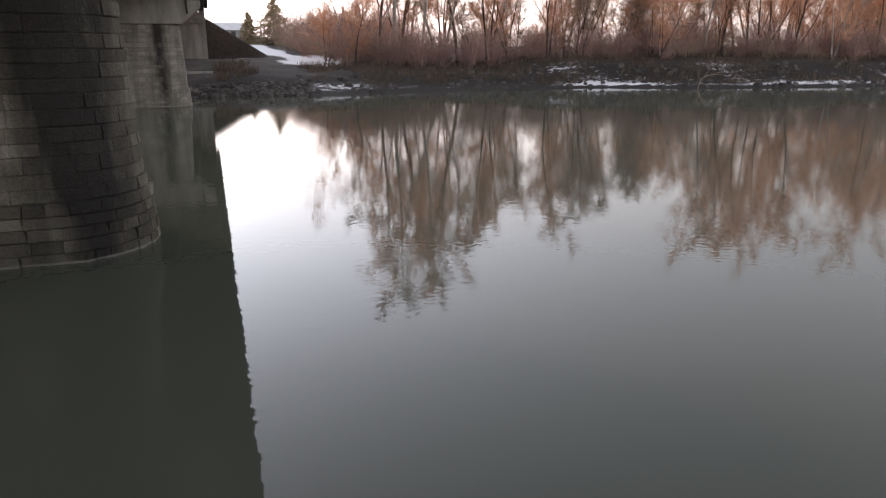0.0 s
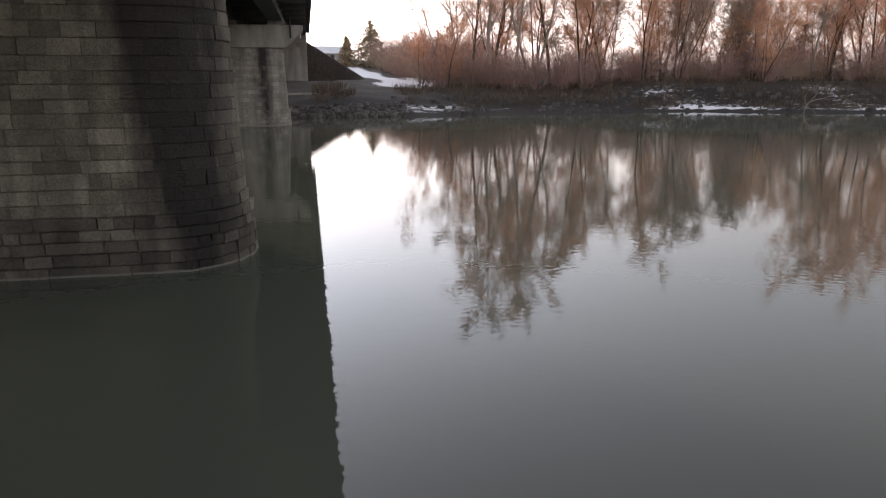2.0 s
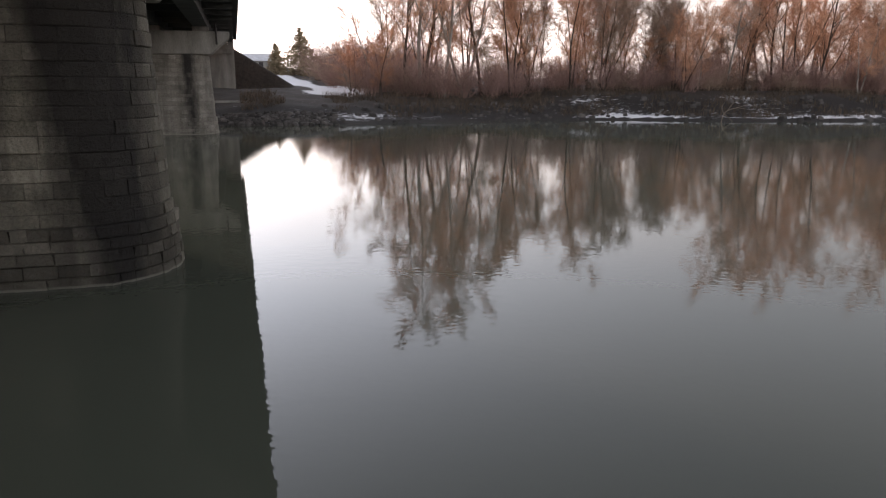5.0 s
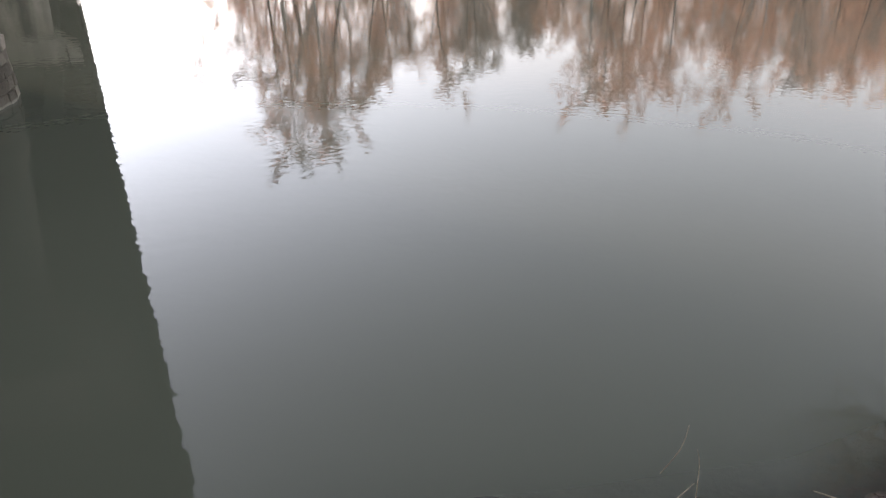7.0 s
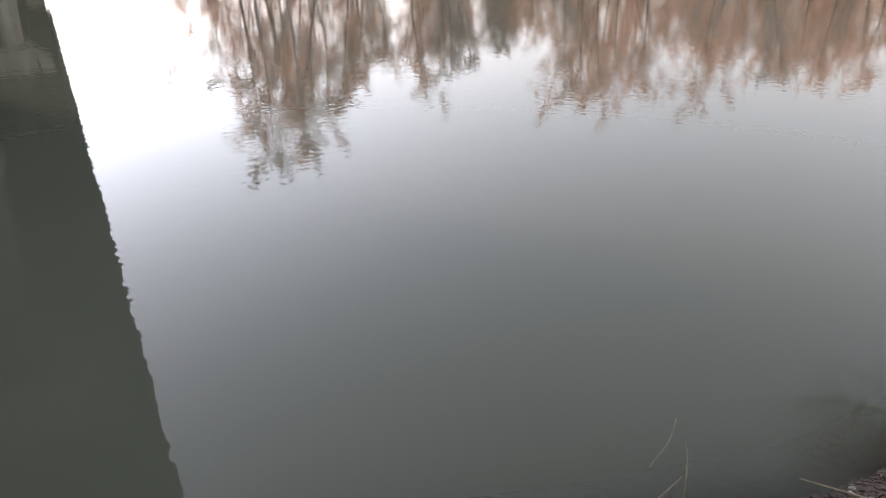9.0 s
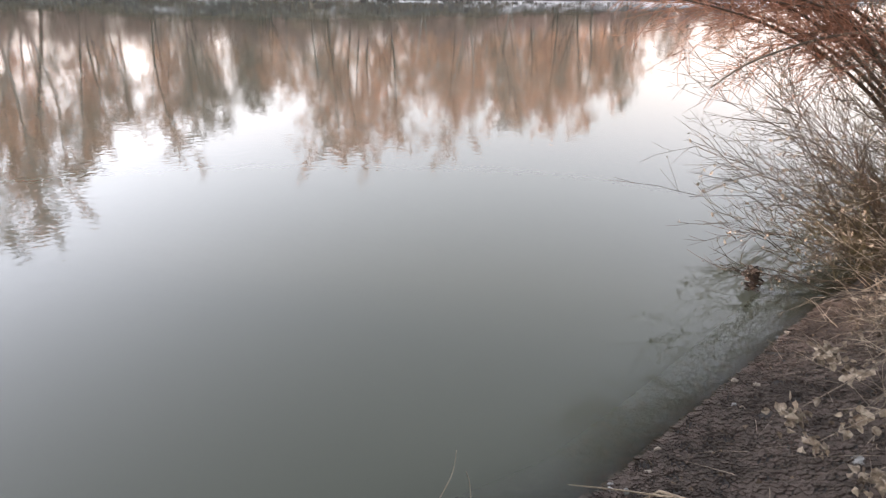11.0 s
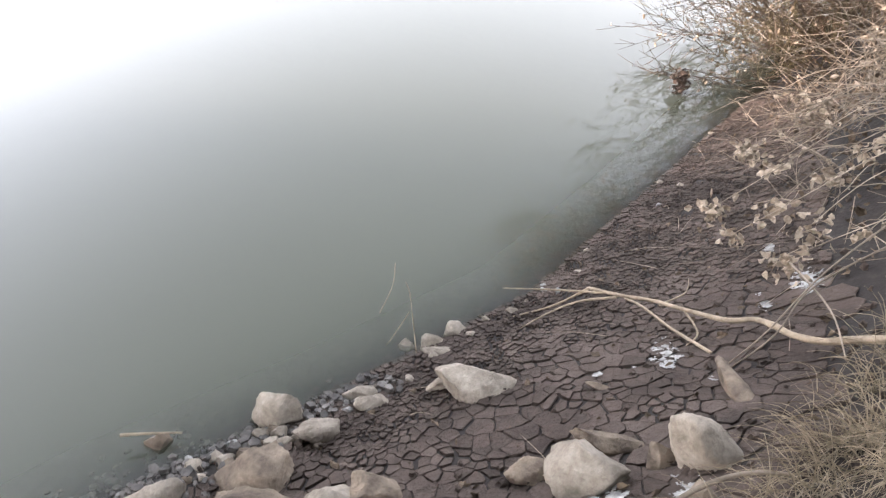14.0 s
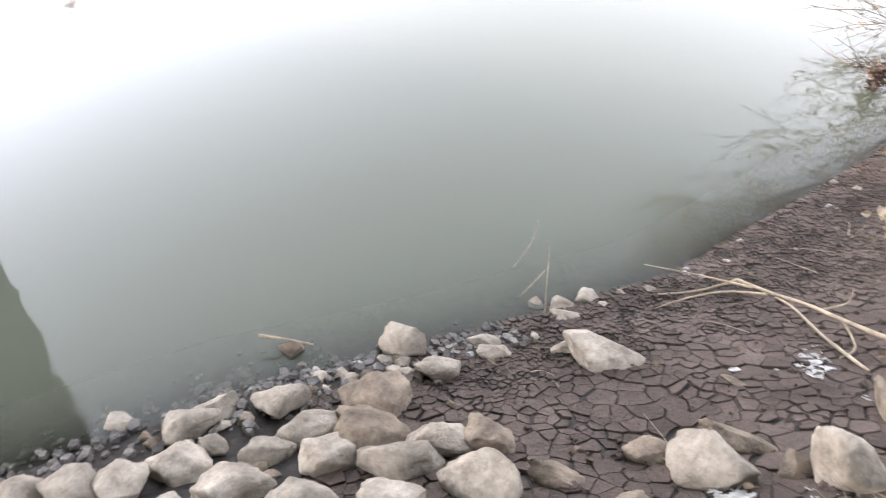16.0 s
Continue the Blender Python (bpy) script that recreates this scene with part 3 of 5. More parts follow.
def shrub(name, seed, height, width, twig, label, stems=26, group="shrubs of the far bank"):
    rng = random.Random(seed)
    s = thing(name, label, "shrub", group)
    V, F = [], []
    for _ in range(stems):
        a, out = rng.uniform(0, 6.283), rng.uniform(0.05, 0.75)
        base = Vector((math.cos(a), math.sin(a), 0)) * rng.uniform(0, 0.25) * width - Vector((0, 0, 0.15))
        L = height * rng.uniform(0.6, 1.1)
        p1, _ = wander(rng, base, Vector((math.cos(a) * out * width / height * 1.6, math.sin(a) * out * width / height * 1.6, 1)), L, 6, 0.12, 0.01)
        tube(V, F, p1, [0.022 * (1 - 0.7 * k / 6) for k in range(7)], 3, False)
        for j in range(9):
            g = 0.15 + 0.85 * (j + rng.random()) / 9
            k = min(5, int(g * 6))
            p2, _ = wander(rng, p1[k].lerp(p1[k + 1], g * 6 - k), side_way(rng, (p1[k + 1] - p1[k]).normalized(), rng.uniform(0.4, 1.0)), L * rng.uniform(0.15, 0.35), 3, 0.15, 0.05)
            tube(V, F, p2, [0.012, 0.01, 0.008, 0.005], 3, False)
            for q in range(4):
                p3, _ = wander(rng, p2[rng.randint(0, 3)], side_way(rng, (p2[3] - p2[0]).normalized(), rng.uniform(0.4, 1.0)), L * rng.uniform(0.07, 0.18), 1, 0.15, 0.05)
                tube(V, F, p3, [0.009, 0.005], 3, False)
    mesh_part("thicket", V, F, twig, s)
    return s


CROWN_LINE = ((0.10, 4.0), (0.14, 8.0), (0.155, 12.5), (0.19, 14.5), (0.214, 19.5), (0.257, 23.0), (0.32, 21.5), (0.388, 20.3), (0.416, 17.0), (0.495, 17.4), (0.55, 15.3),
              (0.6, 13.5), (0.62, 12.4), (0.712, 12.6), (0.75, 19.5), (0.83, 21.5), (0.92, 22.3), (1.0, 20.8), (1.025, 15.5), (1.085, 15.5), (1.13, 22.6), (1.21, 23.6),
              (1.3, 22.2), (1.37, 19.0), (1.44, 23.0), (1.8, 25.0), (1.87, 17.5), (2.07, 15.3), (2.4, 12.0))


def crown_top(x, y, half):
    """How high the woods stand at a spot: the line of the treetops over the crown's width."""
    low = min(along((x + half * k) / y, CROWN_LINE) for k in (-0.7, 0, 0.7))
    return (low * 1.09 + 3.2) * y / 66 - 3.2


def far_woods():
    rng = random.Random(11)
    first = [
        bare_tree("bare_tree", 1, 20.0, 0.27, 1, -0.16, MAT_BARK, MAT_TWIG, "tall leafless riverside tree with russet twigs, leaning"),
        bare_tree("bare_tree", 2, 22.0, 0.22, 1, 0.03, MAT_PALE_BARK, MAT_TWIG_GREY, "tall slender leafless tree with a pale trunk"),
        bare_tree("bare_tree", 3, 16.0, 0.28, 3, 0.1, MAT_BARK, MAT_TWIG, "leafless riverside tree with several dark stems"),
        bare_tree("bare_tree", 4, 18.0, 0.28, 1, 0.08, MAT_BARK, MAT_TWIG, "leafless riverside tree with a broad russet crown"),
        bare_tree("bare_tree", 5, 15.0, 0.30, 2, 0.05, MAT_BARK, MAT_TWIG_GREY, "forked leafless riverside tree with grey twigs"),
        bare_tree("bare_tree", 6, 19.0, 0.24, 2, 0.0, MAT_PALE_BARK, MAT_TWIG, "two-stemmed leafless tree with pale bark"),
    ]
    tops, wide = [], []
    for t in first:
        crown = [c for c in t.children if c.name.startswith("crown")][0].data.vertices
        tops.append(max(v.co.z for v in crown))
        wide.append(max(abs(v.co.x) for v in crown) * 0.7)
    # (kind, x, y, share of the treetop line)
    spots = [(2, 11.6, 69, 1.0), (5, 13.6, 67.5, 1.0), (0, 16.2, 66.5, 1.0), (1, 17.6, 66.0, 1.0), (1, 19.7, 65.5, 0.98), (3, 18.6, 69, 1.0), (5, 21.8, 66.0, 1.0), (3, 24.0, 67, 1.0), (2, 26.3, 64.5, 1.0), (4, 29.0, 66, 1.0), (2, 32.5, 65, 1.0), (4, 36.5, 66, 1.0), (4, 41.5, 64.5, 1.0)]
    x = 45.0
    while x < 150:
        y = along(x, FAR_SHORE) + rng.uniform(9, 15)
        spots.append((rng.choice((2, 3, 3, 4, 5, 0, 1)), x, y, rng.uniform(0.85, 1.0)))
        x += rng.uniform(2.0, 3.4) * (1 if x < 90 else 1.4)
    x = 11.5
    while x < 130:
        y = along(x, FAR_SHORE) + rng.uniform(15, 34)
        spots.append((rng.choice((2, 3, 4, 5)), x * y / 70, y, rng.uniform(0.7, 1.0)))
        x += rng.uniform(2.6, 4.4)
    for n in range(24):
        x = 13 + 6.5 * n ** 0.9
        spots.append((rng.choice((2, 3, 4)), x, along(x, FAR_SHORE) + rng.uniform(10, 20), rng.uniform(0.42, 0.7)))
    x = 35.0
    while x < 48:
        y = along(x, FAR_SHORE) + rng.uniform(9, 20)
        spots.append((rng.choice((2, 3, 4)), x * y / 66, y, rng.uniform(0.8, 1.0)))
        x += rng.uniform(0.8, 1.5)
    x = 48.0
    while x < 150:
        y = along(x, FAR_SHORE) + rng.uniform(16, 40)
        spots.append((rng.choice((2, 3, 4)), x * y / 66, y, rng.uniform(0.45, 0.75)))
        x += rng.uniform(2.6, 4.2)
    used = set()
    for n, (k, x, y, share) in enumerate(spots):
        g = ground_z(x, y)
        grow = (crown_top(x, y, wide[k]) * share - g) / tops[k]
        grow = min(1.5, max(0.22, grow))
        m = Matrix.LocRotScale((x, y, g), Euler((0, 0, rng.uniform(0, 6.283) if k else 0.2)), None)
        if k in used:
            t = copy_thing(first[k], m)
        else:
            used.add(k)
            t = first[k]
            t.matrix_basis = m
        side = max(grow, 0.55) if grow < 1 else 1 + (grow - 1) * 0.5
        t.scale = (side * rng.uniform(0.9, 1.1),) * 2 + (grow,)
    shrubs = [shrub("shrub", 21 + k, 3.2 + 0.5 * k, 2.4 + 0.3 * k, (MAT_TWIG_GREY, MAT_TWIG_MAUVE, MAT_TWIG_MAUVE)[k], "leafless mauve-brown thicket shrub on the far bank", 34) for k in range(3)]
    fresh = [True] * 3
    for n in range(46):
        x, y = rng.uniform(12.5, 26), rng.uniform(84, 124)
        s = rng.uniform(0.9, 1.5)
        copy_thing(shrubs[rng.randint(0, 2)], Matrix.LocRotScale((x, y, ground_z(x, y)), Euler((0, 0, rng.uniform(0, 6.283))), None)).scale = (s, s, s)
    for row, (lo, hi, gap) in enumerate(((9, 12, 2.6), (11, 17, 1.9), (17, 28, 2.0))):
        x = 12.5 - 1.5 * (row == 2)
        while x < 150:
            y = along(x, FAR_SHORE) + rng.uniform(lo, hi)
            k = rng.randint(0, 2)
            s = rng.uniform(0.45, 0.85) if row == 0 else rng.uniform(0.7, 1.2)
            m = Matrix.LocRotScale((x, y, ground_z(x, y)), Euler((0, 0, rng.uniform(0, 6.283))), None)
            if fresh[k]:
                fresh[k], shrubs[k].matrix_basis = False, m
            else:
                copy_thing(shrubs[k], m).scale = (s * 1.15, s * 1.15, s)
            x += gap * rng.uniform(0.6, 1.3) * (1 if x < 70 else 1.8)


far_woods()


def spruce(seed, height, width, at):
    rng = random.Random(seed)
    t = thing("spruce_tree", "conical spruce standing beyond the road, its needles paled for haze", "tree", "spruces beyond the road", at)
    V, F = [], []
    tube(V, F, [Vector((0, 0, -0.5)), Vector((0, 0, height))], [0.22, 0.03], 6)
    mesh_part("trunk", V, F, MAT_BARK, t)
    V, F = [], []
    z = height * 0.08
    while z < height * 0.985:
        f = 1 - z / height
        n = 5 + int(10 * f)
        for k in range(n):
            a = rng.uniform(0, 6.283)
            L = width * (f ** 0.85) * rng.uniform(0.55, 1.1) + 0.1
            d = Vector((math.cos(a), math.sin(a), 0))
            for q in range(int(4 + L * 5)):
                s = rng.uniform(0.1, 1.0) * L
                c = d * s + Vector((rng.gauss(0, 0.12), rng.gauss(0, 0.12), z - 0.28 * s + rng.gauss(0, 0.1)))
                o, r = len(V), rng.uniform(0.16, 0.36)
                u = (d * rng.uniform(0.5, 1) + Vector((rng.gauss(0, 0.5), rng.gauss(0, 0.5), rng.gauss(0, 0.3)))).normalized() * r
                w = u.orthogonal().normalized() * r * 0.45
                V += [c - u, c + w, c + u, c - w + Vector((0, 0, -0.1))]
                F.append((o, o + 1, o + 2, o + 3))
        z += height * 0.032
    mesh_part("crown", V, F, MAT_SPRUCE, t)
    return t


spruce(5, 8.6, 6.2, (12.9, 132, ground_z(12.9, 132) - 0.3))
spruce(6, 5.6, 2.6, (8.6, 132, ground_z(8.6, 132) - 0.3))


# ---- near bank: stones ----
MAT_ROCK = surface("pale_limestone", (0.16, 0.138, 0.11), (0.38, 0.34, 0.285), 7.0, 0.92, 38, 0.9, vary=0.3, dist=0.016)
MAT_MUDDY_ROCK = surface("silt_covered_stone", (0.075, 0.06, 0.048), (0.27, 0.222, 0.17), 7.0, 0.92, 38, 0.9, vary=0.3, dist=0.016)
MAT_PEBBLE = surface("wet_gravel", (0.03, 0.028, 0.027), (0.16, 0.148, 0.135), 9.0, 0.5, 60, 0.3, vary=0.8)
MAT_MUD = surface("dried_mud", (0.046, 0.036, 0.0305), (0.118, 0.093, 0.079), 2.2, 0.92, 42, 1.0, vary=0.35, dist=0.025)
MAT_STRAW = surface("dry_straw", (0.12, 0.097, 0.067), (0.33, 0.28, 0.205), 6.0, 0.8, 60, 0.15, vary=0.4)
MAT_DEAD_STEM = surface("dead_stems", (0.12, 0.098, 0.075), (0.36, 0.305, 0.24), 3.0, 0.85, 50, 0.3, vary=0.85)
MAT_BRANCH = surface("peeled_branch", (0.17, 0.138, 0.1), (0.38, 0.315, 0.23), 9.0, 0.75, 60, 0.3)
MAT_LITTER = surface("old_leaf_litter", (0.055, 0.041, 0.029), (0.17, 0.132, 0.095), 14.0, 0.9, 70, 0.3, vary=0.6)
MAT_LEAF = surface("withered_leaf", (0.2, 0.158, 0.115), (0.43, 0.365, 0.285), 14.0, 0.85, 70, 0.3, vary=0.5)
MAT_BUSH = surface("willow_shoots", (0.05, 0.039, 0.029), (0.14, 0.108, 0.077), 1.2, 0.7, 30, 0.2, vary=0.5)
MAT_BUSH_RED = surface("russet_shoots", (0.06, 0.042, 0.03), (0.16, 0.112, 0.078), 1.2, 0.7, 30, 0.2, vary=0.5)
MAT_WILLOW = surface("russet_willow_twigs", (0.2, 0.098, 0.06), (0.42, 0.215, 0.135), 1.2, 0.7, 30, 0.2, vary=0.5)
MAT_THICKET = surface("olive_thicket_twigs", (0.05, 0.044, 0.024), (0.13, 0.11, 0.062), 1.0, 0.8, 20, 0.2, vary=0.5)
MAT_SODDEN = surface("sodden_leaves", (0.03, 0.023, 0.019), (0.09, 0.066, 0.052), 9.0, 0.6, 60, 0.3, vary=0.6)
MAT_LIME = surface("chalky_crust", (0.12, 0.118, 0.112), (0.42, 0.42, 0.405), 18.0, 0.9, 80, 0.4)


def rock(seed, x, y, w, h, material=None, sink=0.22, label="", turn=None, name="stone", zz=None, deep=None):
    """One boulder: a ball cut by flat breaks, then roughened."""
    rng = random.Random(seed + 7)
    bm = bmesh.new()
    bmesh.ops.create_icosphere(bm, subdivisions=4, radius=1.0)
    planes = [(Vector((rng.gauss(0, 1), rng.gauss(0, 1), rng.gauss(0.25, 0.8))).normalized(), rng.uniform(0.42, 0.74)) for _ in range(11)]
    off = Vector((seed * 3.7, seed * 1.3, 0))
    for v in bm.verts:
        p = v.co.copy()
        for n, d in planes:
            over = p.dot(n) - d
            if over > 0:
                p -= n * over * 0.9
        p *= 1 + 0.12 * noise.noise(p * 1.4 + off) + 0.10 * noise.noise(p * 3.2 + off) + 0.06 * noise.noise(p * 8 + off) + 0.024 * noise.noise(p * 19 + off)
        v.co = p
    a = rng.uniform(-1.3, -0.4) if turn is None else turn
    bmesh.ops.rotate(bm, verts=bm.verts[:], matrix=Euler((rng.uniform(-0.25, 0.25), rng.uniform(-0.25, 0.25), 0)).to_matrix())
    ext = [max(v.co[i] for v in bm.verts) - min(v.co[i] for v in bm.verts) for i in range(3)]
    m = Matrix.Rotation(a, 4, "Z") @ Matrix.Diagonal((w / ext[0], w * (deep or rng.uniform(0.65, 0.8)) / ext[1], h / ext[2], 1))
    bmesh.ops.transform(bm, matrix=m, verts=bm.verts[:])
    base = ground_z(x, y) if zz is None else zz
    ob = part(name, bm, material or MAT_ROCK, None, smooth=True)
    ob.location = (x, y, base + h * (0.5 - sink))
    return tagged(ob, label or "pale angular limestone boulder lying on the muddy bank", "stone", "boulders of the bank")


# (x, y, width, depth as a share of it, height, turn)
PALE = ((1.85, 0.46, 0.32, 0.78, 0.23, -1.31), (2.10, 0.11, 0.29, 0.85, 0.27, -1.51), (2.39, 1.29, 0.49, 0.57, 0.22, -1.06), (2.37, 1.52, 0.14, 0.83, 0.09, -0.99), (1.73, 2.15, 0.26, 0.85, 0.25, -0.66),
           (1.71, 1.84, 0.24, 0.69, 0.15, -0.73), (1.62, 2.04, 0.09, 0.85, 0.08, -0.66), (2.11, 1.89, 0.19, 0.50, 0.08, -0.82), (2.08, 1.76, 0.20, 0.55, 0.09, -0.85), (0.92, 2.16, 0.28, 0.68, 0.19, -0.38),
           (0.89, 1.90, 0.35, 0.48, 0.18, -0.41), (0.65, 2.37, 0.25, 0.60, 0.14, -0.25), (1.27, 1.30, 0.32, 0.55, 0.20, -0.75), (1.05, 1.32, 0.36, 0.52, 0.22, -0.64), (1.21, 1.00, 0.31, 0.55, 0.21, -0.85),
           (1.51, 0.28, 0.20, 0.58, 0.12, -1.37), (0.49, 2.34, 0.27, 0.69, 0.18, -0.19), (0.72, 1.88, 0.26, 0.55, 0.16, -0.35), (0.86, 1.62, 0.24, 0.79, 0.22, -0.46), (2.64, 1.98, 0.11, 0.85, 0.10, -0.91),
           (2.75, 1.86, 0.13, 0.85, 0.09, -0.96), (2.92, 1.80, 0.15, 0.77, 0.08, -1.01), (2.68, 1.76, 0.18, 0.41, 0.05, -0.98))
MUDDY = ((2.12, 0.45, 0.35, 0.39, 0.12, -1.35), (2.04, 0.23, 0.13, 0.85, 0.12, -1.45), (1.84, 0.67, 0.17, 0.82, 0.14, -1.21), (1.29, 1.87, 0.36, 0.8, 0.22, -0.58), (1.13, 1.82, 0.16, 0.85, 0.15, -0.53),
           (1.11, 1.56, 0.32, 0.85, 0.24, -0.59), (1.43, 1.19, 0.21, 0.85, 0.20, -0.85), (1.42, 0.83, 0.22, 0.51, 0.13, -1.02), (1.45, 0.52, 0.15, 0.85, 0.14, -1.20), (1.52, 0.36, 0.11, 0.82, 0.10, -1.32),
           (1.81, 0.03, 0.12, 0.81, 0.09, -1.54), (0.74, 2.20, 0.08, 0.85, 0.08, -0.31), (2.57, 0.67, 0.18, 0.26, 0.04, -1.30))
# (x, y, width, height), nearer the bridge and scattered
LOOSE = ((-0.26, 2.46, 0.25, 0.16), (-0.03, 2.28, 0.34, 0.2), (0.11, 2.12, 0.26, 0.18), (0.35, 2.10, 0.32, 0.2), (0.43, 1.76, 0.36, 0.2), (0.60, 1.45, 0.33, 0.2),
         (0.2, 1.75, 0.3, 0.18), (0.85, 1.15, 0.32, 0.2), (1.20, 1.66, 0.12, 0.1), (0.52, 2.12, 0.15, 0.1), (2.94, 1.68, 0.07, 0.05), (3.30, 1.60, 0.09, 0.05), (1.6, 0.2, 0.1, 0.08))


def stones():
    for k, (x, y, w, dp, h, a) in enumerate(PALE):
        wet = near_depth(x, y) < 0.12
        rock(200 + k, x, y, w * 1.1, h * 1.15, sink=0.24, turn=a, deep=dp, label="pale boulder at the water's edge, partly wet" if wet and w > 0.16 else "small whitish stone at the water's edge" if wet else "")
    for k, (x, y, w, dp, h, a) in enumerate(MUDDY):
        rock(300 + k, x, y, w * 1.1, h * 1.1, MAT_MUDDY_ROCK, 0.24, "brown stone half sunk in the dried mud", a, deep=dp)
    for k, (x, y, w, h) in enumerate(LOOSE):
        rock(100 + k, x, y, w, h)
    rock(400, 1.20, 2.53, 0.15, 0.15, MAT_MUDDY_ROCK, 0.3, "small brown stone standing out of the shallow water", zz=-0.03)
    rock(401, 0.24, 2.62, 0.18, 0.1, MAT_ROCK, 0.3, "flat stone standing out of the shallow water", zz=-0.02)
    rock(402, 2.63, 0.10, 0.40, 0.13, MAT_MUDDY_ROCK, 0.3, "long brown stone slab tilted in the mud", turn=0.72, deep=0.33)
    rng = random.Random(9)
    for k in range(26):
        x = rng.uniform(0.9, 7.0)
        y = along(x, NEAR_SHORE) - abs(rng.gauss(0.1, 0.16)) + 0.04
        rock(500 + k, x, y, rng.uniform(0.035, 0.08), rng.uniform(0.03, 0.06), MAT_ROCK if k % 3 else MAT_LIME, 0.25, "small pale stone at the edge of the mud")
    for k in range(34):
        x = rng.uniform(0.3, 1.75)
        y = along(x, NEAR_SHORE) - rng.uniform(0.05, 0.75 if x < 1.2 else 0.35)
        w = rng.uniform(0.06, 0.13)
        rock(560 + k, x, y, w, w * rng.uniform(0.5, 0.8), MAT_MUDDY_ROCK if k % 2 else MAT_ROCK, 0.25, "small broken stone wedged between the boulders")
    # gravel in the shallows and between the boulders
    V, F = [], []
    for k in range(1000):
        x = rng.uniform(-0.6, 2.3) if k % 4 else rng.uniform(0.6, 2.2)
        y = along(x, NEAR_SHORE) + rng.gauss(-0.06, 0.15 if x < 1.4 else 0.08)
        r = rng.uniform(0.006, 0.026) if k % 7 else rng.uniform(0.025, 0.045)
        z = ground_z(x, y) + r * 0.25
        o = len(V)
        sx, sy, sz = r * rng.uniform(0.8, 1.3), r * rng.uniform(0.6, 1.0), r * rng.uniform(0.6, 1.0)
        c = Vector((x, y, z))
        turn = Matrix.Rotation(rng.uniform(0, 6.28), 3, "Z")
        for q in range(5):
            a = q * 1.2566
            V.append(c + turn @ Vector((sx * math.cos(a), sy * math.sin(a), -sz * 0.5)) * rng.uniform(0.85, 1.15))
        for q in range(5):
            a = q * 1.2566 + 0.5
            V.append(c + turn @ Vector((sx * 0.72 * math.cos(a), sy * 0.72 * math.sin(a), sz * rng.uniform(0.6, 1.1))))
        for q in range(5):
            n = (q + 1) % 5
            F += [(o + q, o + n, o + 5 + q), (o + n, o + 5 + n, o + 5 + q)]
        F.append(tuple(o + 5 + q for q in range(5)))
    tagged(mesh_part("gravel", V, F, MAT_PEBBLE), "grey wet gravel between the boulders and in the shallows", "gravel", kind="stuff")


stones()


# ---- near bank: cracked mud ----
def clip_cell(poly, mx, my, nx, ny):
    """Keeps the side of the polygon behind the line through (mx, my) with the normal (nx, ny)."""
    out = []
    for (ax, ay), (bx_, by_) in zip(poly, poly[1:] + poly[:1]):
        da, db = (ax - mx) * nx + (ay - my) * ny, (bx_ - mx) * nx + (by_ - my) * ny
        if da <= 0:
            out.append((ax, ay))
        if da * db < 0:
            f = da / (da - db)
            out.append((ax + (bx_ - ax) * f, ay + (by_ - ay) * f))
    return out


def plate_size(x, y):
    d = near_depth(x, y)
    s = 0.125 - 0.08 * (1 - smoothstep(0.35, 1.1, d))
    return max(0.036, s * (1 - 0.55 * smoothstep(2.9, 3.9, x - 0.6 * d))) * (1 + 0.75 * noise.noise((x * 2.6, y * 2.6, 7)))


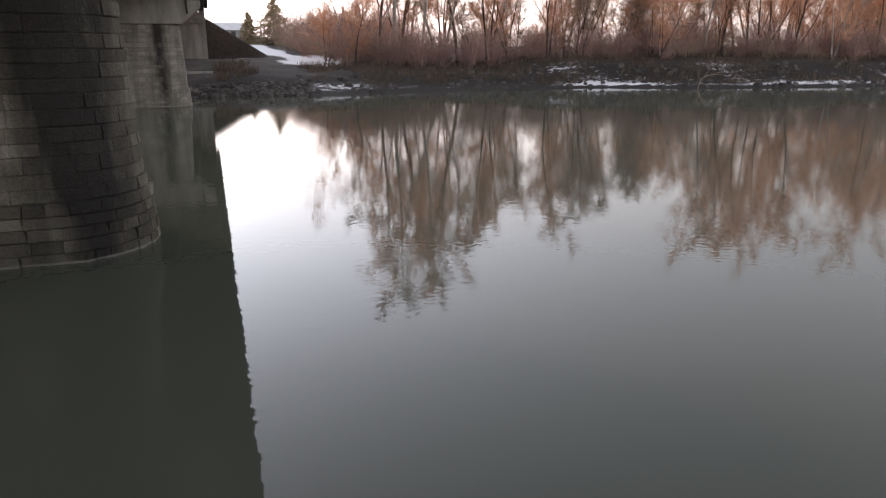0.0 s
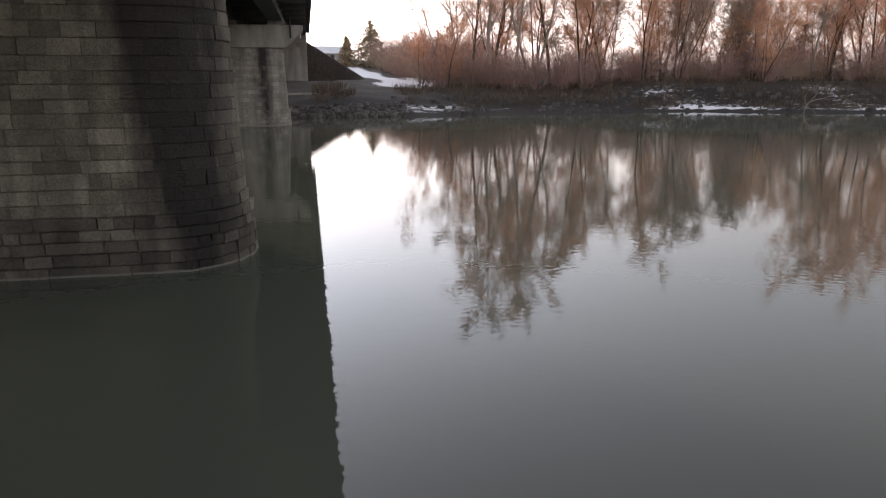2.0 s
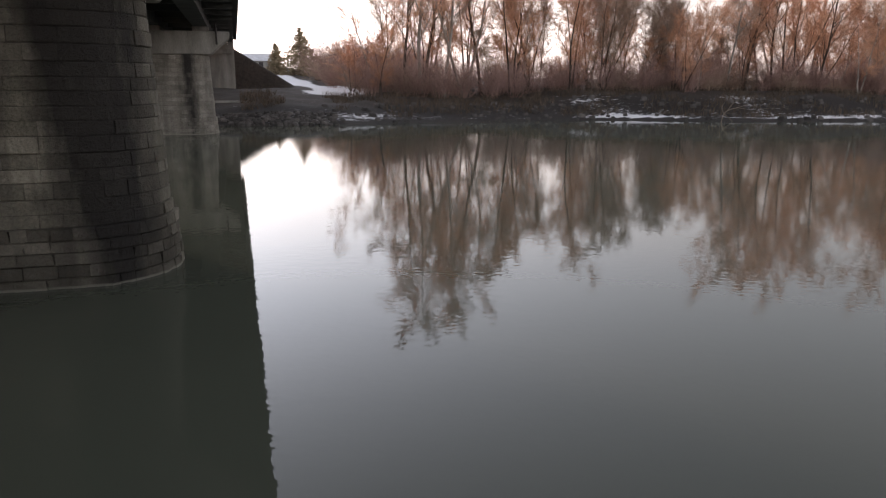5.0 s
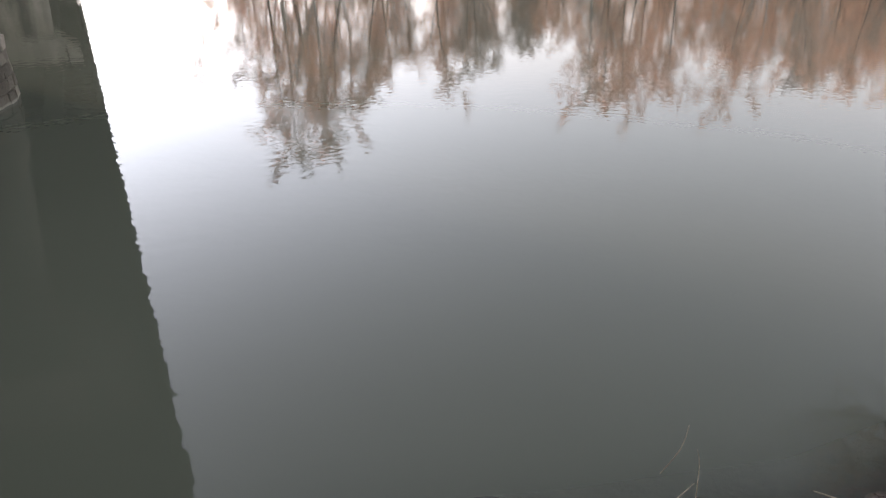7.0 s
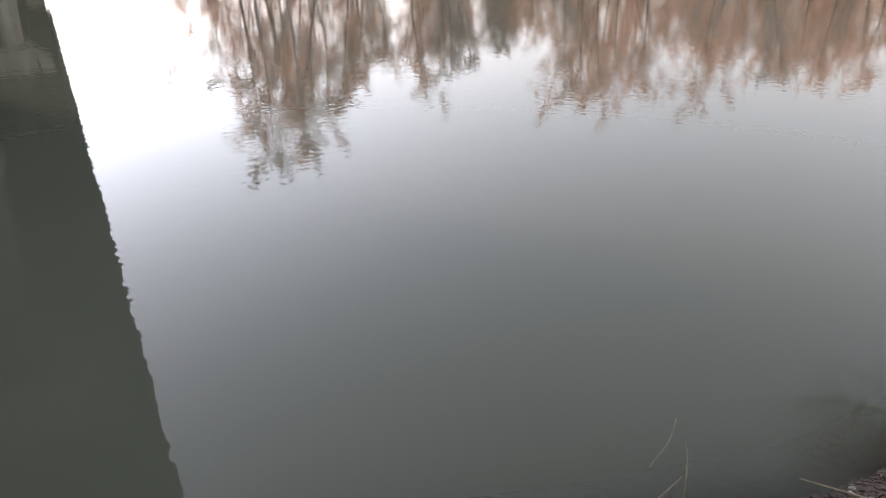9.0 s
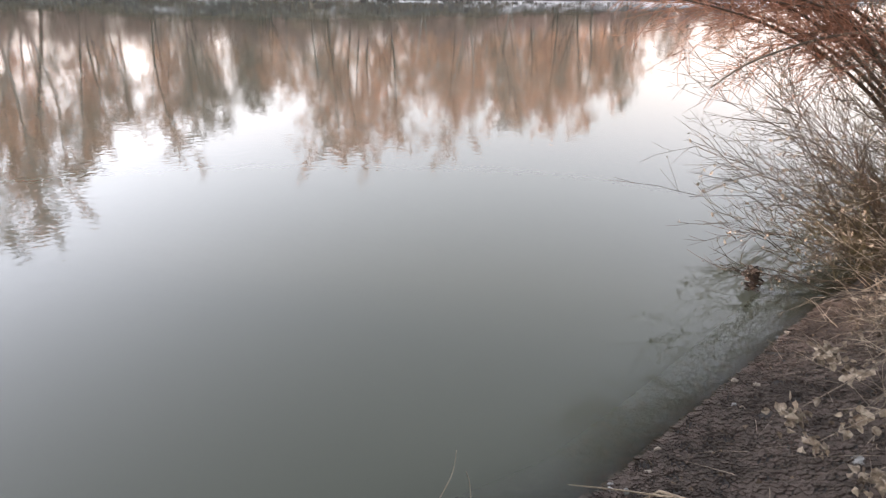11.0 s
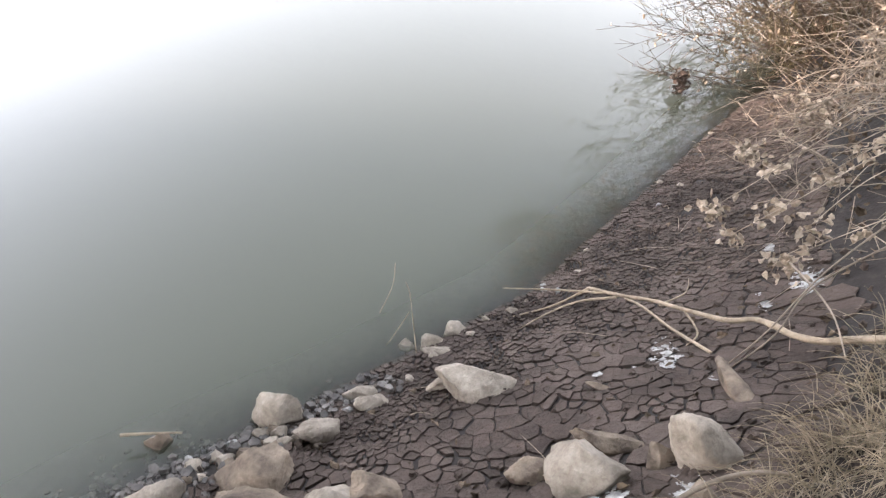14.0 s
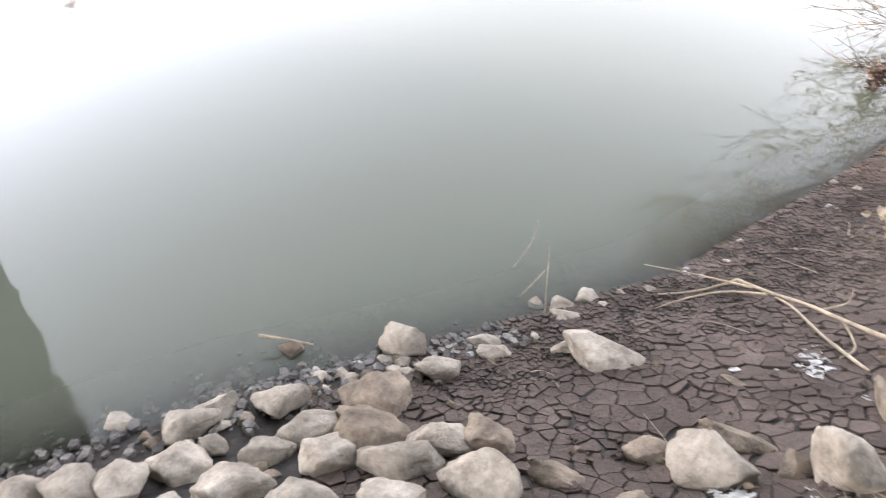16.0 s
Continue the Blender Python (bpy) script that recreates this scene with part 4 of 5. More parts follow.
def cracked_mud():
    rng = random.Random(4)
    seeds, cells, g = [], {}, 0.2
    for _ in range(90000):
        x, y = rng.uniform(0.7, 8.4), rng.uniform(-0.7, 2.2)
        d = near_depth(x, y)
        limit = along(x, ((0.7, 1.0), (1.5, 2.05), (2.4, 2.0), (3.0, 1.7), (4, 1.45), (6, 1.0), (8.4, 0.7)))
        if not -0.02 < d < limit or (x < 1.7 and d < 0.25) or x < 0.95 + 0.3 * d and d < 0.9:
            continue
        s = plate_size(x, y)
        k = (int(x // g), int(y // g))
        if any((x - a) ** 2 + ((y - b) * 1.25) ** 2 < (0.5 * (s + t) * 0.68) ** 2 for i in (-1, 0, 1) for j in (-1, 0, 1) for a, b, t in cells.get((k[0] + i, k[1] + j), ())):
            continue
        cells.setdefault(k, []).append((x, y, s))
        seeds.append((x, y, s))
    mud = thing("mud_crust", "dark brown dried mud cracked into curling plates", "mud", at=(2.5, 1.0, 0), kind="structure")
    V, F, count = [], [], 0
    seeds.sort(key=lambda q: (q[0] - 2.0) ** 2 + (q[1] - 0.8) ** 2)
    for x, y, s in seeds:
        poly = [(x + 1.3 * s * math.cos(a), y + 1.3 * s * math.sin(a)) for a in (0.4, 1.2, 2.0, 2.8, 3.55, 4.3, 5.1, 5.9)]
        k = (int(x // g), int(y // g))
        for i in (-1, 0, 1):
            for j in (-1, 0, 1):
                for a, b, t in cells.get((k[0] + i, k[1] + j), ()):
                    if (a, b) == (x, y) or abs(a - x) + abs(b - y) > 0.5:
                        continue
                    f = s / (s + t)
                    l = math.hypot(a - x, b - y)
                    gap = 0.0009 + 0.016 * max(0.0, noise.noise((0.5 * (x + a) * 9, 0.5 * (y + b) * 9, 5)) + 0.09)
                    poly = clip_cell(poly, x + (a - x) * f - (a - x) / l * gap, y + (b - y) * f - (b - y) / l * gap, (a - x) / l, (b - y) / l)
                    if len(poly) < 3:
                        break
        if len(poly) < 3:
            continue
        # roughen the outline
        ring = []
        for (ax, ay), (cx, cy) in zip(poly, poly[1:] + poly[:1]):
            ring.append((ax, ay))
            l = math.hypot(cx - ax, cy - ay)
            for u in ((0.33, 0.67) if l > 0.06 else (0.5,) if l > 0.03 else ()):
                ring.append((ax + (cx - ax) * u, ay + (cy - ay) * u))
        # the cracks wander
        ring = [(ax + 0.022 * noise.noise((ax * 9, ay * 9, 1)) + 0.006 * noise.noise((ax * 40, ay * 40, 3)), ay + 0.022 * noise.noise((ax * 9, ay * 9, 2)) + 0.006 * noise.noise((ax * 40, ay * 40, 4))) for ax, ay in ring]
        n = len(ring)
        lift, tx, ty = rng.uniform(0.003, 0.018), rng.uniform(-0.07, 0.07), rng.uniform(-0.07, 0.07)
        rise = 0.009 + 0.005 * (s / 0.12)
        vv = []
        for shrink, up, curl in ((1.0, -0.03, 0), (0.99, 0.0, 1), (0.955, rise * 0.45, 1), (0.45, rise * 0.3, 1)):
            for ax, ay in ring:
                px, py = x + (ax - x) * shrink, y + (ay - y) * shrink
                vv.append(Vector((px, py, ground_z(px, py) + up + (lift + tx * (px - x) + ty * (py - y) if curl else 0))))
        ff = [(r * n + i, r * n + (i + 1) % n, (r + 1) * n + (i + 1) % n, (r + 1) * n + i) for r in range(3) for i in range(n)]
        ff.append(tuple(3 * n + i for i in range(n)))
        vv = [v - mud.location for v in vv]
        if count < 300 and s > 0.07:
            mesh_part("mud_plate", vv, ff, MAT_MUD, mud)
            count += 1
        else:
            o = len(V)
            V += vv
            F += [tuple(i + o for i in f) for f in ff]
    tagged(mesh_part("mud_crumb", V, F, MAT_MUD, mud), kind="stuff")


def lime_patch(seed, x, y, r, long=1.0, turn=0.0):
    """A thin, ragged chalky crust lying on the mud."""
    V, F, at, c = [], [], {}, 0.007
    n = int(r * max(1, long) * 1.4 / c)
    for i in range(-n, n):
        for j in range(-n, n):
            u, v = i * c, j * c
            fall = 1 - math.hypot(u / long, v) / r
            if fall + 0.75 * noise.noise((u * 22, v * 22, seed)) + 0.45 * noise.noise((u * 70, v * 70, seed)) < 0.42:
                continue
            face = []
            for p, q in ((i, j), (i + 1, j), (i + 1, j + 1), (i, j + 1)):
                if (p, q) not in at:
                    at[p, q] = len(V)
                    px = x + p * c * math.cos(turn) - q * c * math.sin(turn)
                    py = y + p * c * math.sin(turn) + q * c * math.cos(turn)
                    V.append(Vector((px, py, ground_z(px, py) + 0.021 + 0.003 * noise.noise((p * 0.6, q * 0.6, seed)))))
                face.append(at[p, q])
            F.append(tuple(face))
    if not F:
        return None
    ob = mesh_part("lime_crust", V, F, MAT_LIME)
    return tagged(ob, "chalky white crust of dried lime on the mud", "crust", "white crusts on the mud", "stuff")


cracked_mud()
for n, (x, y, r, l, a) in enumerate(((3.0, 0.52, 0.09, 2.2, 0.4), (2.86, 0.46, 0.05, 1.5, 0.5), (2.69, 0.74, 0.04, 1.3, 0), (2.80, 0.6, 0.02, 1, 0), (2.75, 0.22, 0.03, 1.4, 0.9),
                                     (3.93, 0.05, 0.09, 2.0, 0.2), (3.68, 0.2, 0.05, 2.2, 0.3), (1.7, 0.3, 0.10, 1.8, 0.2), (1.83, 0.05, 0.07, 2.4, 0.6), (4.4, 0.35, 0.05, 1.6, 0.2))):
    lime_patch(30 + n, x, y, r, l, a)


# ---- near bank: branches, stems, leaves, grass ----
def limb_mesh(pts, r0, r1, sides=7, rng=None, V=None, F=None, steps=5):
    """A knobbly tapered limb through a few points."""
    V, F = ([], []) if V is None else (V, F)
    fine = []
    ps = [Vector(p) for p in pts]
    for i in range(len(ps) - 1):
        a, b, c, d = ps[max(i - 1, 0)], ps[i], ps[i + 1], ps[min(i + 2, len(ps) - 1)]
        for k in range(steps):
            t = k / steps
            fine.append(0.5 * (2 * b + (c - a) * t + (2 * a - 5 * b + 4 * c - d) * t * t + (3 * b - a - 3 * c + d) * t ** 3))
    fine.append(ps[-1])
    n = len(fine)
    rad = [(r0 + (r1 - r0) * k / (n - 1)) * (1 + 0.16 * noise.noise(fine[k] * 9)) for k in range(n)]
    tube(V, F, fine, rad, sides)
    return V, F


def fallen_branch():
    br = thing("fallen_branch", "long pale peeled branch lying across the mud", "branch", at=(3.3, 0.6, 0.5))
    o = br.location

    def add(name, pts, r0, r1):
        V, F = limb_mesh([Vector(p) - o for p in pts], r0, r1)
        mesh_part(name, V, F, MAT_BRANCH, br, smooth=True)

    add("main_stem", ((2.70, -0.80, 1.52), (2.841, -0.484, 1.332), (2.94, -0.27, 1.15), (3.0, -0.13, 1.01), (3.09, 0.0, 0.91), (3.17, 0.08, 0.86), (3.29, 0.19, 0.76), (3.27, 0.31, 0.70), (3.4, 0.56, 0.55), (3.546, 0.775, 0.404), (3.557, 0.983, 0.33), (3.583, 1.2, 0.26)), 0.021, 0.011)
    add("side_twig", ((3.583, 1.2, 0.26), (3.48, 1.3, 0.17), (3.377, 1.40, 0.11), (3.2, 1.6, 0.03)), 0.011, 0.004)
    add("side_twig", ((3.57, 1.1, 0.28), (3.5, 1.45, 0.17), (3.43, 1.75, 0.07)), 0.009, 0.003)
    add("side_twig", ((3.55, 1.0, 0.31), (3.46, 1.22, 0.21), (3.27, 1.36, 0.14), (3.1, 1.44, 0.09)), 0.010, 0.003)
    add("side_twig", ((3.56, 0.95, 0.32), (3.47, 0.81, 0.39), (3.26, 0.572, 0.50), (3.03, 0.30, 0.65)), 0.007, 0.009)
    add("side_twig", ((3.5, 0.72, 0.43), (3.62, 0.62, 0.5), (3.75, 0.65, 0.52)), 0.007, 0.002)
    add("side_twig", ((3.4, 0.56, 0.55), (3.22, 0.42, 0.58), (3.12, 0.44, 0.55)), 0.008, 0.003)


fallen_branch()


def stick(name, pts, r0, r1, mat, label, category="stick", group=""):
    o = Vector(pts[0])
    V, F = limb_mesh([Vector(p) - o for p in pts], r0, r1, 6)
    ob = mesh_part(name, V, F, mat, None, smooth=True)
    ob.location = o
    return tagged(ob, label, category, group)


stick("floating_stick", ((1.07, 2.66, 0.10), (1.17, 2.57, 0.085), (1.30, 2.46, 0.05)), 0.009, 0.006, MAT_BRANCH, "short pale stick resting on a stone in the shallows")
stick("water_twig", ((2.60, 1.86, -0.05), (2.66, 1.94, 0.14), (2.72, 2.02, 0.33), (2.70, 2.04, 0.43)), 0.0045, 0.0015, MAT_BRANCH, "thin bare twig standing out of the water", "twig", "twigs in the water")
stick("water_twig", ((2.72, 2.3, -0.04), (2.86, 2.3, 0.10), (2.93, 2.32, 0.16), (2.97, 2.34, 0.27)), 0.0035, 0.002, MAT_BRANCH, "thin bent twig rising out of the water", "twig", "twigs in the water")
stick("water_twig", ((2.56, 2.08, -0.03), (2.68, 2.04, 0.12), (2.69, 2.0, 0.22)), 0.004, 0.002, MAT_BRANCH, "thin bent twig rising out of the water", "twig", "twigs in the water")
stick("dead_cane", ((3.75, -0.45, 1.5), (3.29, -0.02, 1.12), (2.96, 0.06, 0.97), (2.87, 0.18, 0.74)), 0.006, 0.003, MAT_DEAD_STEM, "thin pale dead cane leaning over the mud", "stem", "dead canes")
stick("dead_cane", ((3.9, -0.3, 1.45), (3.40, -0.03, 1.14), (3.02, 0.10, 0.92), (2.9, 0.2, 0.73)), 0.005, 0.003, MAT_DEAD_STEM, "thin pale dead cane leaning over the mud", "stem", "dead canes")
stick("dead_cane", ((3.55, 0.15, 1.0), (3.1, -0.1, 1.12), (2.75, -0.22, 1.16)), 0.006, 0.003, MAT_DEAD_STEM, "thin pale dead cane leaning over the mud", "stem", "dead canes")
stick("dead_cane", ((1.42, 0.22, 0.84), (1.62, 0.12, 1.12), (1.88, -0.05, 1.18), (2.1, -0.3, 1.12)), 0.011, 0.007, MAT_DEAD_STEM, "thick dead cane arched over the stones", "stem", "dead canes")


def crumpled_leaf(rng, V, F, c, size):
    o = len(V)
    d = Vector((rng.gauss(0, 1), rng.gauss(0, 1), rng.gauss(-0.5, 0.7))).normalized()
    s = d.orthogonal().normalized()
    s.rotate(Matrix.Rotation(rng.uniform(0, 6.28), 3, d))
    n = d.cross(s)
    fold, curl = rng.uniform(0.3, 0.9), rng.uniform(-0.5, 0.9)
    for t, w in ((0, 0.08), (0.3, 0.40), (0.65, 0.34), (1.0, 0.08)):
        mid = c + d * (t * size) + n * (curl * size * t * t)
        for q in (-1, 0, 1):
            V.append(mid + s * (q * w * size) + n * (fold * abs(q) * w * size + rng.uniform(-0.16, 0.16) * size) + d * (rng.uniform(-0.12, 0.12) * size))
    for r in range(3):
        for q in range(2):
            F.append((o + r * 3 + q, o + r * 3 + q + 1, o + r * 3 + q + 4, o + r * 3 + q + 3))


def leafy_stem(seed, root, tip, leaves, size, cane_r=0.006):
    """A dead stem bowed over the bank, with withered leaves hanging at its end."""
    rng = random.Random(seed)
    st = thing("withered_plant", "dead bowed stem with curled pale brown leaves", "plant", "dead leafy stems", root)
    o = Vector(root)
    a, b = Vector((0, 0, -0.06)), Vector(tip) - o
    mid = a.lerp(b, 0.5) + Vector((rng.uniform(-0.1, 0.1), rng.uniform(-0.1, 0.1), rng.uniform(0.08, 0.2)))
    q1 = a.lerp(mid, 0.5) + Vector((rng.uniform(-0.05, 0.05),) * 3)
    q2 = mid.lerp(b, 0.55) + Vector((rng.uniform(-0.05, 0.05), rng.uniform(-0.05, 0.05), 0.05))
    V, F = limb_mesh((a, q1, mid, q2, b), cane_r, cane_r * 0.45, 5)
    for _ in range(4):
        s = mid.lerp(b, rng.uniform(-0.5, 0.8)) + Vector((0, 0, 0.03))
        e = s + Vector((rng.uniform(-0.4, 0.1), rng.uniform(-0.1, 0.35), rng.uniform(-0.22, 0.15)))
        limb_mesh((s, s.lerp(e, 0.5) + Vector((0, 0, rng.uniform(-0.02, 0.05))), e), cane_r * 0.5, cane_r * 0.25, 4, None, V, F, 3)
    mesh_part("cane", V, F, MAT_DEAD_STEM, st, smooth=True)
    for k in range(leaves):
        V, F = [], []
        c = b + Vector((rng.gauss(0, 0.05), rng.gauss(0, 0.05), rng.gauss(-0.03, 0.04))) if k % 4 else mid.lerp(b, rng.uniform(0.2, 1))
        crumpled_leaf(rng, V, F, c, size * rng.uniform(0.6, 1.2))
        mesh_part("leaf", V, F, MAT_LEAF, st)
    return st


rng_s = random.Random(77)
for n, (x, y, z) in enumerate(((5.6, 0.85, 0.60), (5.45, 0.8, 0.66), (5.2, 0.57, 0.75), (4.42, 0.76, 0.66), (4.4, 0.41, 0.84), (4.0, 0.52, 0.78), (3.62, 0.17, 0.98), (4.0, 0.15, 1.0), (5.9, 0.5, 1.0),
                               (4.75, 0.2, 1.0), (6.4, 0.75, 0.8), (5.0, 0.05, 1.15), (6.9, 0.4, 1.3), (6.0, 0.1, 1.35))):
    rx_, ry_ = x + rng_s.uniform(1.3, 2.2), y - rng_s.uniform(0.6, 1.2)
    leafy_stem(600 + n, (rx_, ry_, ground_z(rx_, ry_)), (x, y, z), 26 if n % 3 else 40, 0.058)


def tangle(seed, x, y, w, h, n, mat, label, lean=(-0.5, 0.45), thick=0.006):
    """A patch of dead stems and twigs bowed down towards the water."""
    rng = random.Random(seed)
    t = thing("dry_brush", label, "brush", "dry brush on the bank", (x, y, ground_z(x, y)))
    V, F = [], []
    for _ in range(int(n * 0.62)):
        bx0, by0 = rng.gauss(0, w * 0.4), rng.gauss(0, w * 0.4)
        s = Vector((bx0, by0, ground_z(x + bx0, y + by0) - t.location.z - 0.05))
        d = Vector((lean[0] * rng.uniform(0.1, 2.2) + rng.gauss(0, 0.5), lean[1] * rng.uniform(0.1, 2.0) + rng.gauss(0, 0.45), rng.uniform(0.25, 1.2)))
        L = h * rng.uniform(0.5, 1.35)
        p, d2 = wander(rng, s, d, L, 7, 0.14, -0.09)
        r = thick * rng.uniform(0.45, 1.25)
        tube(V, F, p, [r * (1 - 0.75 * k / 7) for k in range(8)], 4, False)
        for _ in range(rng.randint(2, 5)):
            k = rng.randint(1, 6)
            q, _ = wander(rng, p[k], side_way(rng, (p[k + 1] - p[k]).normalized(), rng.uniform(0.4, 1.1)), L * rng.uniform(0.15, 0.4), 3, 0.18, -0.03)
            tube(V, F, q, [r * 0.55, r * 0.45, r * 0.35, r * 0.2], 3, False)
    tagged(mesh_part("stem_tangle", V, F, mat, t), kind="stuff")
    if h < 1.4:
        V, F = [], []
        for _ in range(int(n * 1.2)):
            c = Vector((rng.gauss(0, w * 0.45), rng.gauss(0, w * 0.45), 0))
            c.z = ground_z(x + c.x, y + c.y) - t.location.z + abs(rng.gauss(0.06, 0.16))
            crumpled_leaf(rng, V, F, c, rng.uniform(0.03, 0.075))
        tagged(mesh_part("leaf_litter", V, F, MAT_LITTER, t, "dry curled brown leaves"), kind="stuff")
    return t


for n, (x, y, w, h, k) in enumerate(((5.2, -0.55, 0.7, 1.0, 60), (6.0, -0.3, 0.7, 1.1, 70), (6.8, -0.2, 0.8, 1.1, 70), (7.6, 0.0, 0.8, 1.2, 70), (4.4, -0.75, 0.6, 0.8, 50), (8.4, 0.1, 0.9, 1.3, 80),
                                     (6.2, -1.2, 1.0, 1.3, 70), (7.6, -1.2, 1.1, 1.6, 80), (9.2, -0.6, 1.0, 1.9, 80), (6.6, 0.35, 0.5, 0.7, 46), (7.4, 0.6, 0.5, 0.7, 46), (5.4, 0.1, 0.4, 0.7, 30))):
    tangle(700 + n, x, y, w, h, k, MAT_DEAD_STEM, "tangle of dry grey-brown stems and dead leaves on the bank")


def bush(seed, x, y, n, length, lean, spread, mat, label, up=1.0, thick=0.009):
    """A leafless bush of long arching shoots that branch finely."""
    rng = random.Random(seed)
    b = thing("bank_bush", label, "bush", "bushes of the near bank", (x, y, ground_z(x, y)))
    bv, bf = [], []
    for _ in range(n):
        V, F = [], []
        s = Vector((rng.gauss(0, 0.5), rng.gauss(0, 0.35), 0))
        s.z = ground_z(x + s.x, y + s.y) - b.location.z - 0.1
        d = Vector((lean[0] + rng.gauss(0, spread), lean[1] + rng.gauss(0, spread), up * rng.uniform(0.5, 1.3)))
        L = length * rng.uniform(0.55, 1.15)
        p, _ = wander(rng, s, d, L, 10, 0.07, -0.035)
        r = thick * rng.uniform(0.6, 1.3)
        tube(V, F, p, [max(0.0025, r * (1 - 0.8 * k / 10)) for k in range(11)], 5, False)
        for j in range(rng.randint(9, 14)):
            k = rng.randint(2, 9)
            q, _ = wander(rng, p[k].lerp(p[k + 1], rng.random()), side_way(rng, (p[k + 1] - p[k]).normalized(), rng.uniform(0.3, 0.8)), L * rng.uniform(0.12, 0.33), 4, 0.1, 0.0)
            tube(V, F, q, [0.004, 0.0036, 0.003, 0.0025, 0.0018], 3, False)
            for _ in range(3):
                m = rng.randint(1, 3)
                w, _ = wander(rng, q[m], side_way(rng, (q[m + 1] - q[m]).normalized(), rng.uniform(0.3, 0.9)), L * rng.uniform(0.04, 0.12), 2, 0.1, 0.0)
                tube(V, F, w, [0.0026, 0.0022, 0.0015], 3, False)
                if rng.random() < 0.16:
                    crumpled_leaf(rng, bv, bf, w[-1], rng.uniform(0.025, 0.05))
        mesh_part("shoot", V, F, mat, b)
    tagged(mesh_part("withered_foliage", bv, bf, MAT_LEAF, b, "few dry leaves still hanging"), kind="stuff")
    return b


bush(801, 9.7, 0.75, 34, 3.1, (-0.5, 0.55), 0.27, MAT_BUSH, "leafless bush with long shoots arching over the water")
bush(802, 10.6, 0.55, 34, 3.6, (-0.45, 0.5), 0.35, MAT_BUSH_RED, "leafless bush with reddish shoots beside the river")
bush(803, 9.2, -0.15, 26, 2.9, (-0.2, 0.35), 0.35, MAT_BUSH, "leafless bush with pale tangled shoots on the bank", 1.3)
bush(804, 10.6, -0.9, 30, 3.6, (-0.1, 0.1), 0.3, MAT_BUSH_RED, "tall leafless reddish bush on the bank", 1.6, 0.014)
bush(805, 12.2, 0.2, 30, 4.2, (-0.3, 0.35), 0.35, MAT_BUSH_RED, "tall leafless reddish bush beside the river", 1.5, 0.014)
bush(806, 8.0, -1.3, 26, 2.9, (-0.1, 0.2), 0.3, MAT_BUSH, "leafless bush with grey shoots on the bank", 1.6)
bush(807, 13.8, -0.6, 26, 4.6, (-0.1, 0.3), 0.35, MAT_BUSH, "tall leafless bush farther along the bank", 1.6, 0.016)
bush(808, 9.0, 1.0, 5, 1.5, (-0.45, 0.9), 0.2, MAT_BUSH, "low leafless shoots bent down to the water", 0.25, 0.009)


def overhanging_willow():
    """Boughs that rise from the bank and spread a twiggy crown high over the water."""
    rng = random.Random(91)
    w = thing("overhanging_willow", "leafless willow with russet twigs spreading high over the water", "willow", at=(11.6, 0.3, 0.6))
    o = w.location
    for k in range(8):
        tip = Vector((rng.uniform(7.3, 8.7), rng.uniform(2.8, 4.5), rng.uniform(2.8, 3.7))) - o
        root = Vector((rng.uniform(-0.2, 0.2), rng.uniform(-0.2, 0.2), -0.4))
        mid = root.lerp(tip, 0.45) + Vector((rng.uniform(-0.2, 0.2), rng.uniform(-0.2, 0.2), rng.uniform(0.5, 0.9)))
        far = mid.lerp(tip, 0.5) + Vector((0, 0, rng.uniform(0.1, 0.3)))
        V, F = limb_mesh((root, mid, far, tip), 0.035, 0.006, 6)
        mesh_part("bough", V, F, MAT_BUSH, w, smooth=True)
        V, F = [], []
        for _ in range(42):
            u = rng.uniform(0.25, 1.0)
            c = mid.lerp(far, u * 2 - 0.4) if u < 0.7 else far.lerp(tip, (u - 0.7) / 0.3)
            p, d = wander(rng, c, side_way(rng, (tip - mid).normalized(), rng.uniform(0.3, 1.2)), rng.uniform(0.5, 1.1), 4, 0.12, 0.0)
            tube(V, F, p, [0.006, 0.005, 0.004, 0.0035, 0.003], 3, False)
            for _ in range(7):
                q = rng.randint(0, 3)
                p2, _ = wander(rng, p[q].lerp(p[q + 1], rng.random()), side_way(rng, (p[q + 1] - p[q]).normalized(), rng.uniform(0.4, 1.0)), rng.uniform(0.2, 0.45), 2, 0.14, 0.0)
                tube(V, F, p2, [0.004, 0.0035, 0.003], 3, False)
        tagged(mesh_part("twig_spray", V, F, MAT_WILLOW, w), kind="stuff")


overhanging_willow()
bush(810, 9.6, 1.15, 26, 1.7, (-0.25, 0.3), 0.35, MAT_THICKET, "low olive bush drooping at the waterline", 0.8, 0.007)
bush(811, 10.7, 1.25, 30, 2.1, (-0.2, 0.3), 0.35, MAT_THICKET, "olive leafless bush drooping at the waterline", 0.9, 0.008)
bush(813, 9.9, 0.9, 30, 1.5, (-0.35, 0.45), 0.4, MAT_THICKET, "dense olive bush hanging over the waterline", 0.6, 0.007)
bush(814, 8.9, -0.9, 30, 2.6, (-0.1, 0.15), 0.3, MAT_BUSH, "dark leafless bush standing on the bank", 1.7, 0.012)
bush(815, 9.8, -1.6, 30, 3.0, (-0.1, 0.1), 0.3, MAT_BUSH, "dark leafless bush standing on the bank", 1.8, 0.014)
bush(812, 11.9, 1.3, 30, 2.6, (-0.2, 0.3), 0.35, MAT_THICKET, "olive leafless bush drooping at the waterline", 1.0, 0.009)
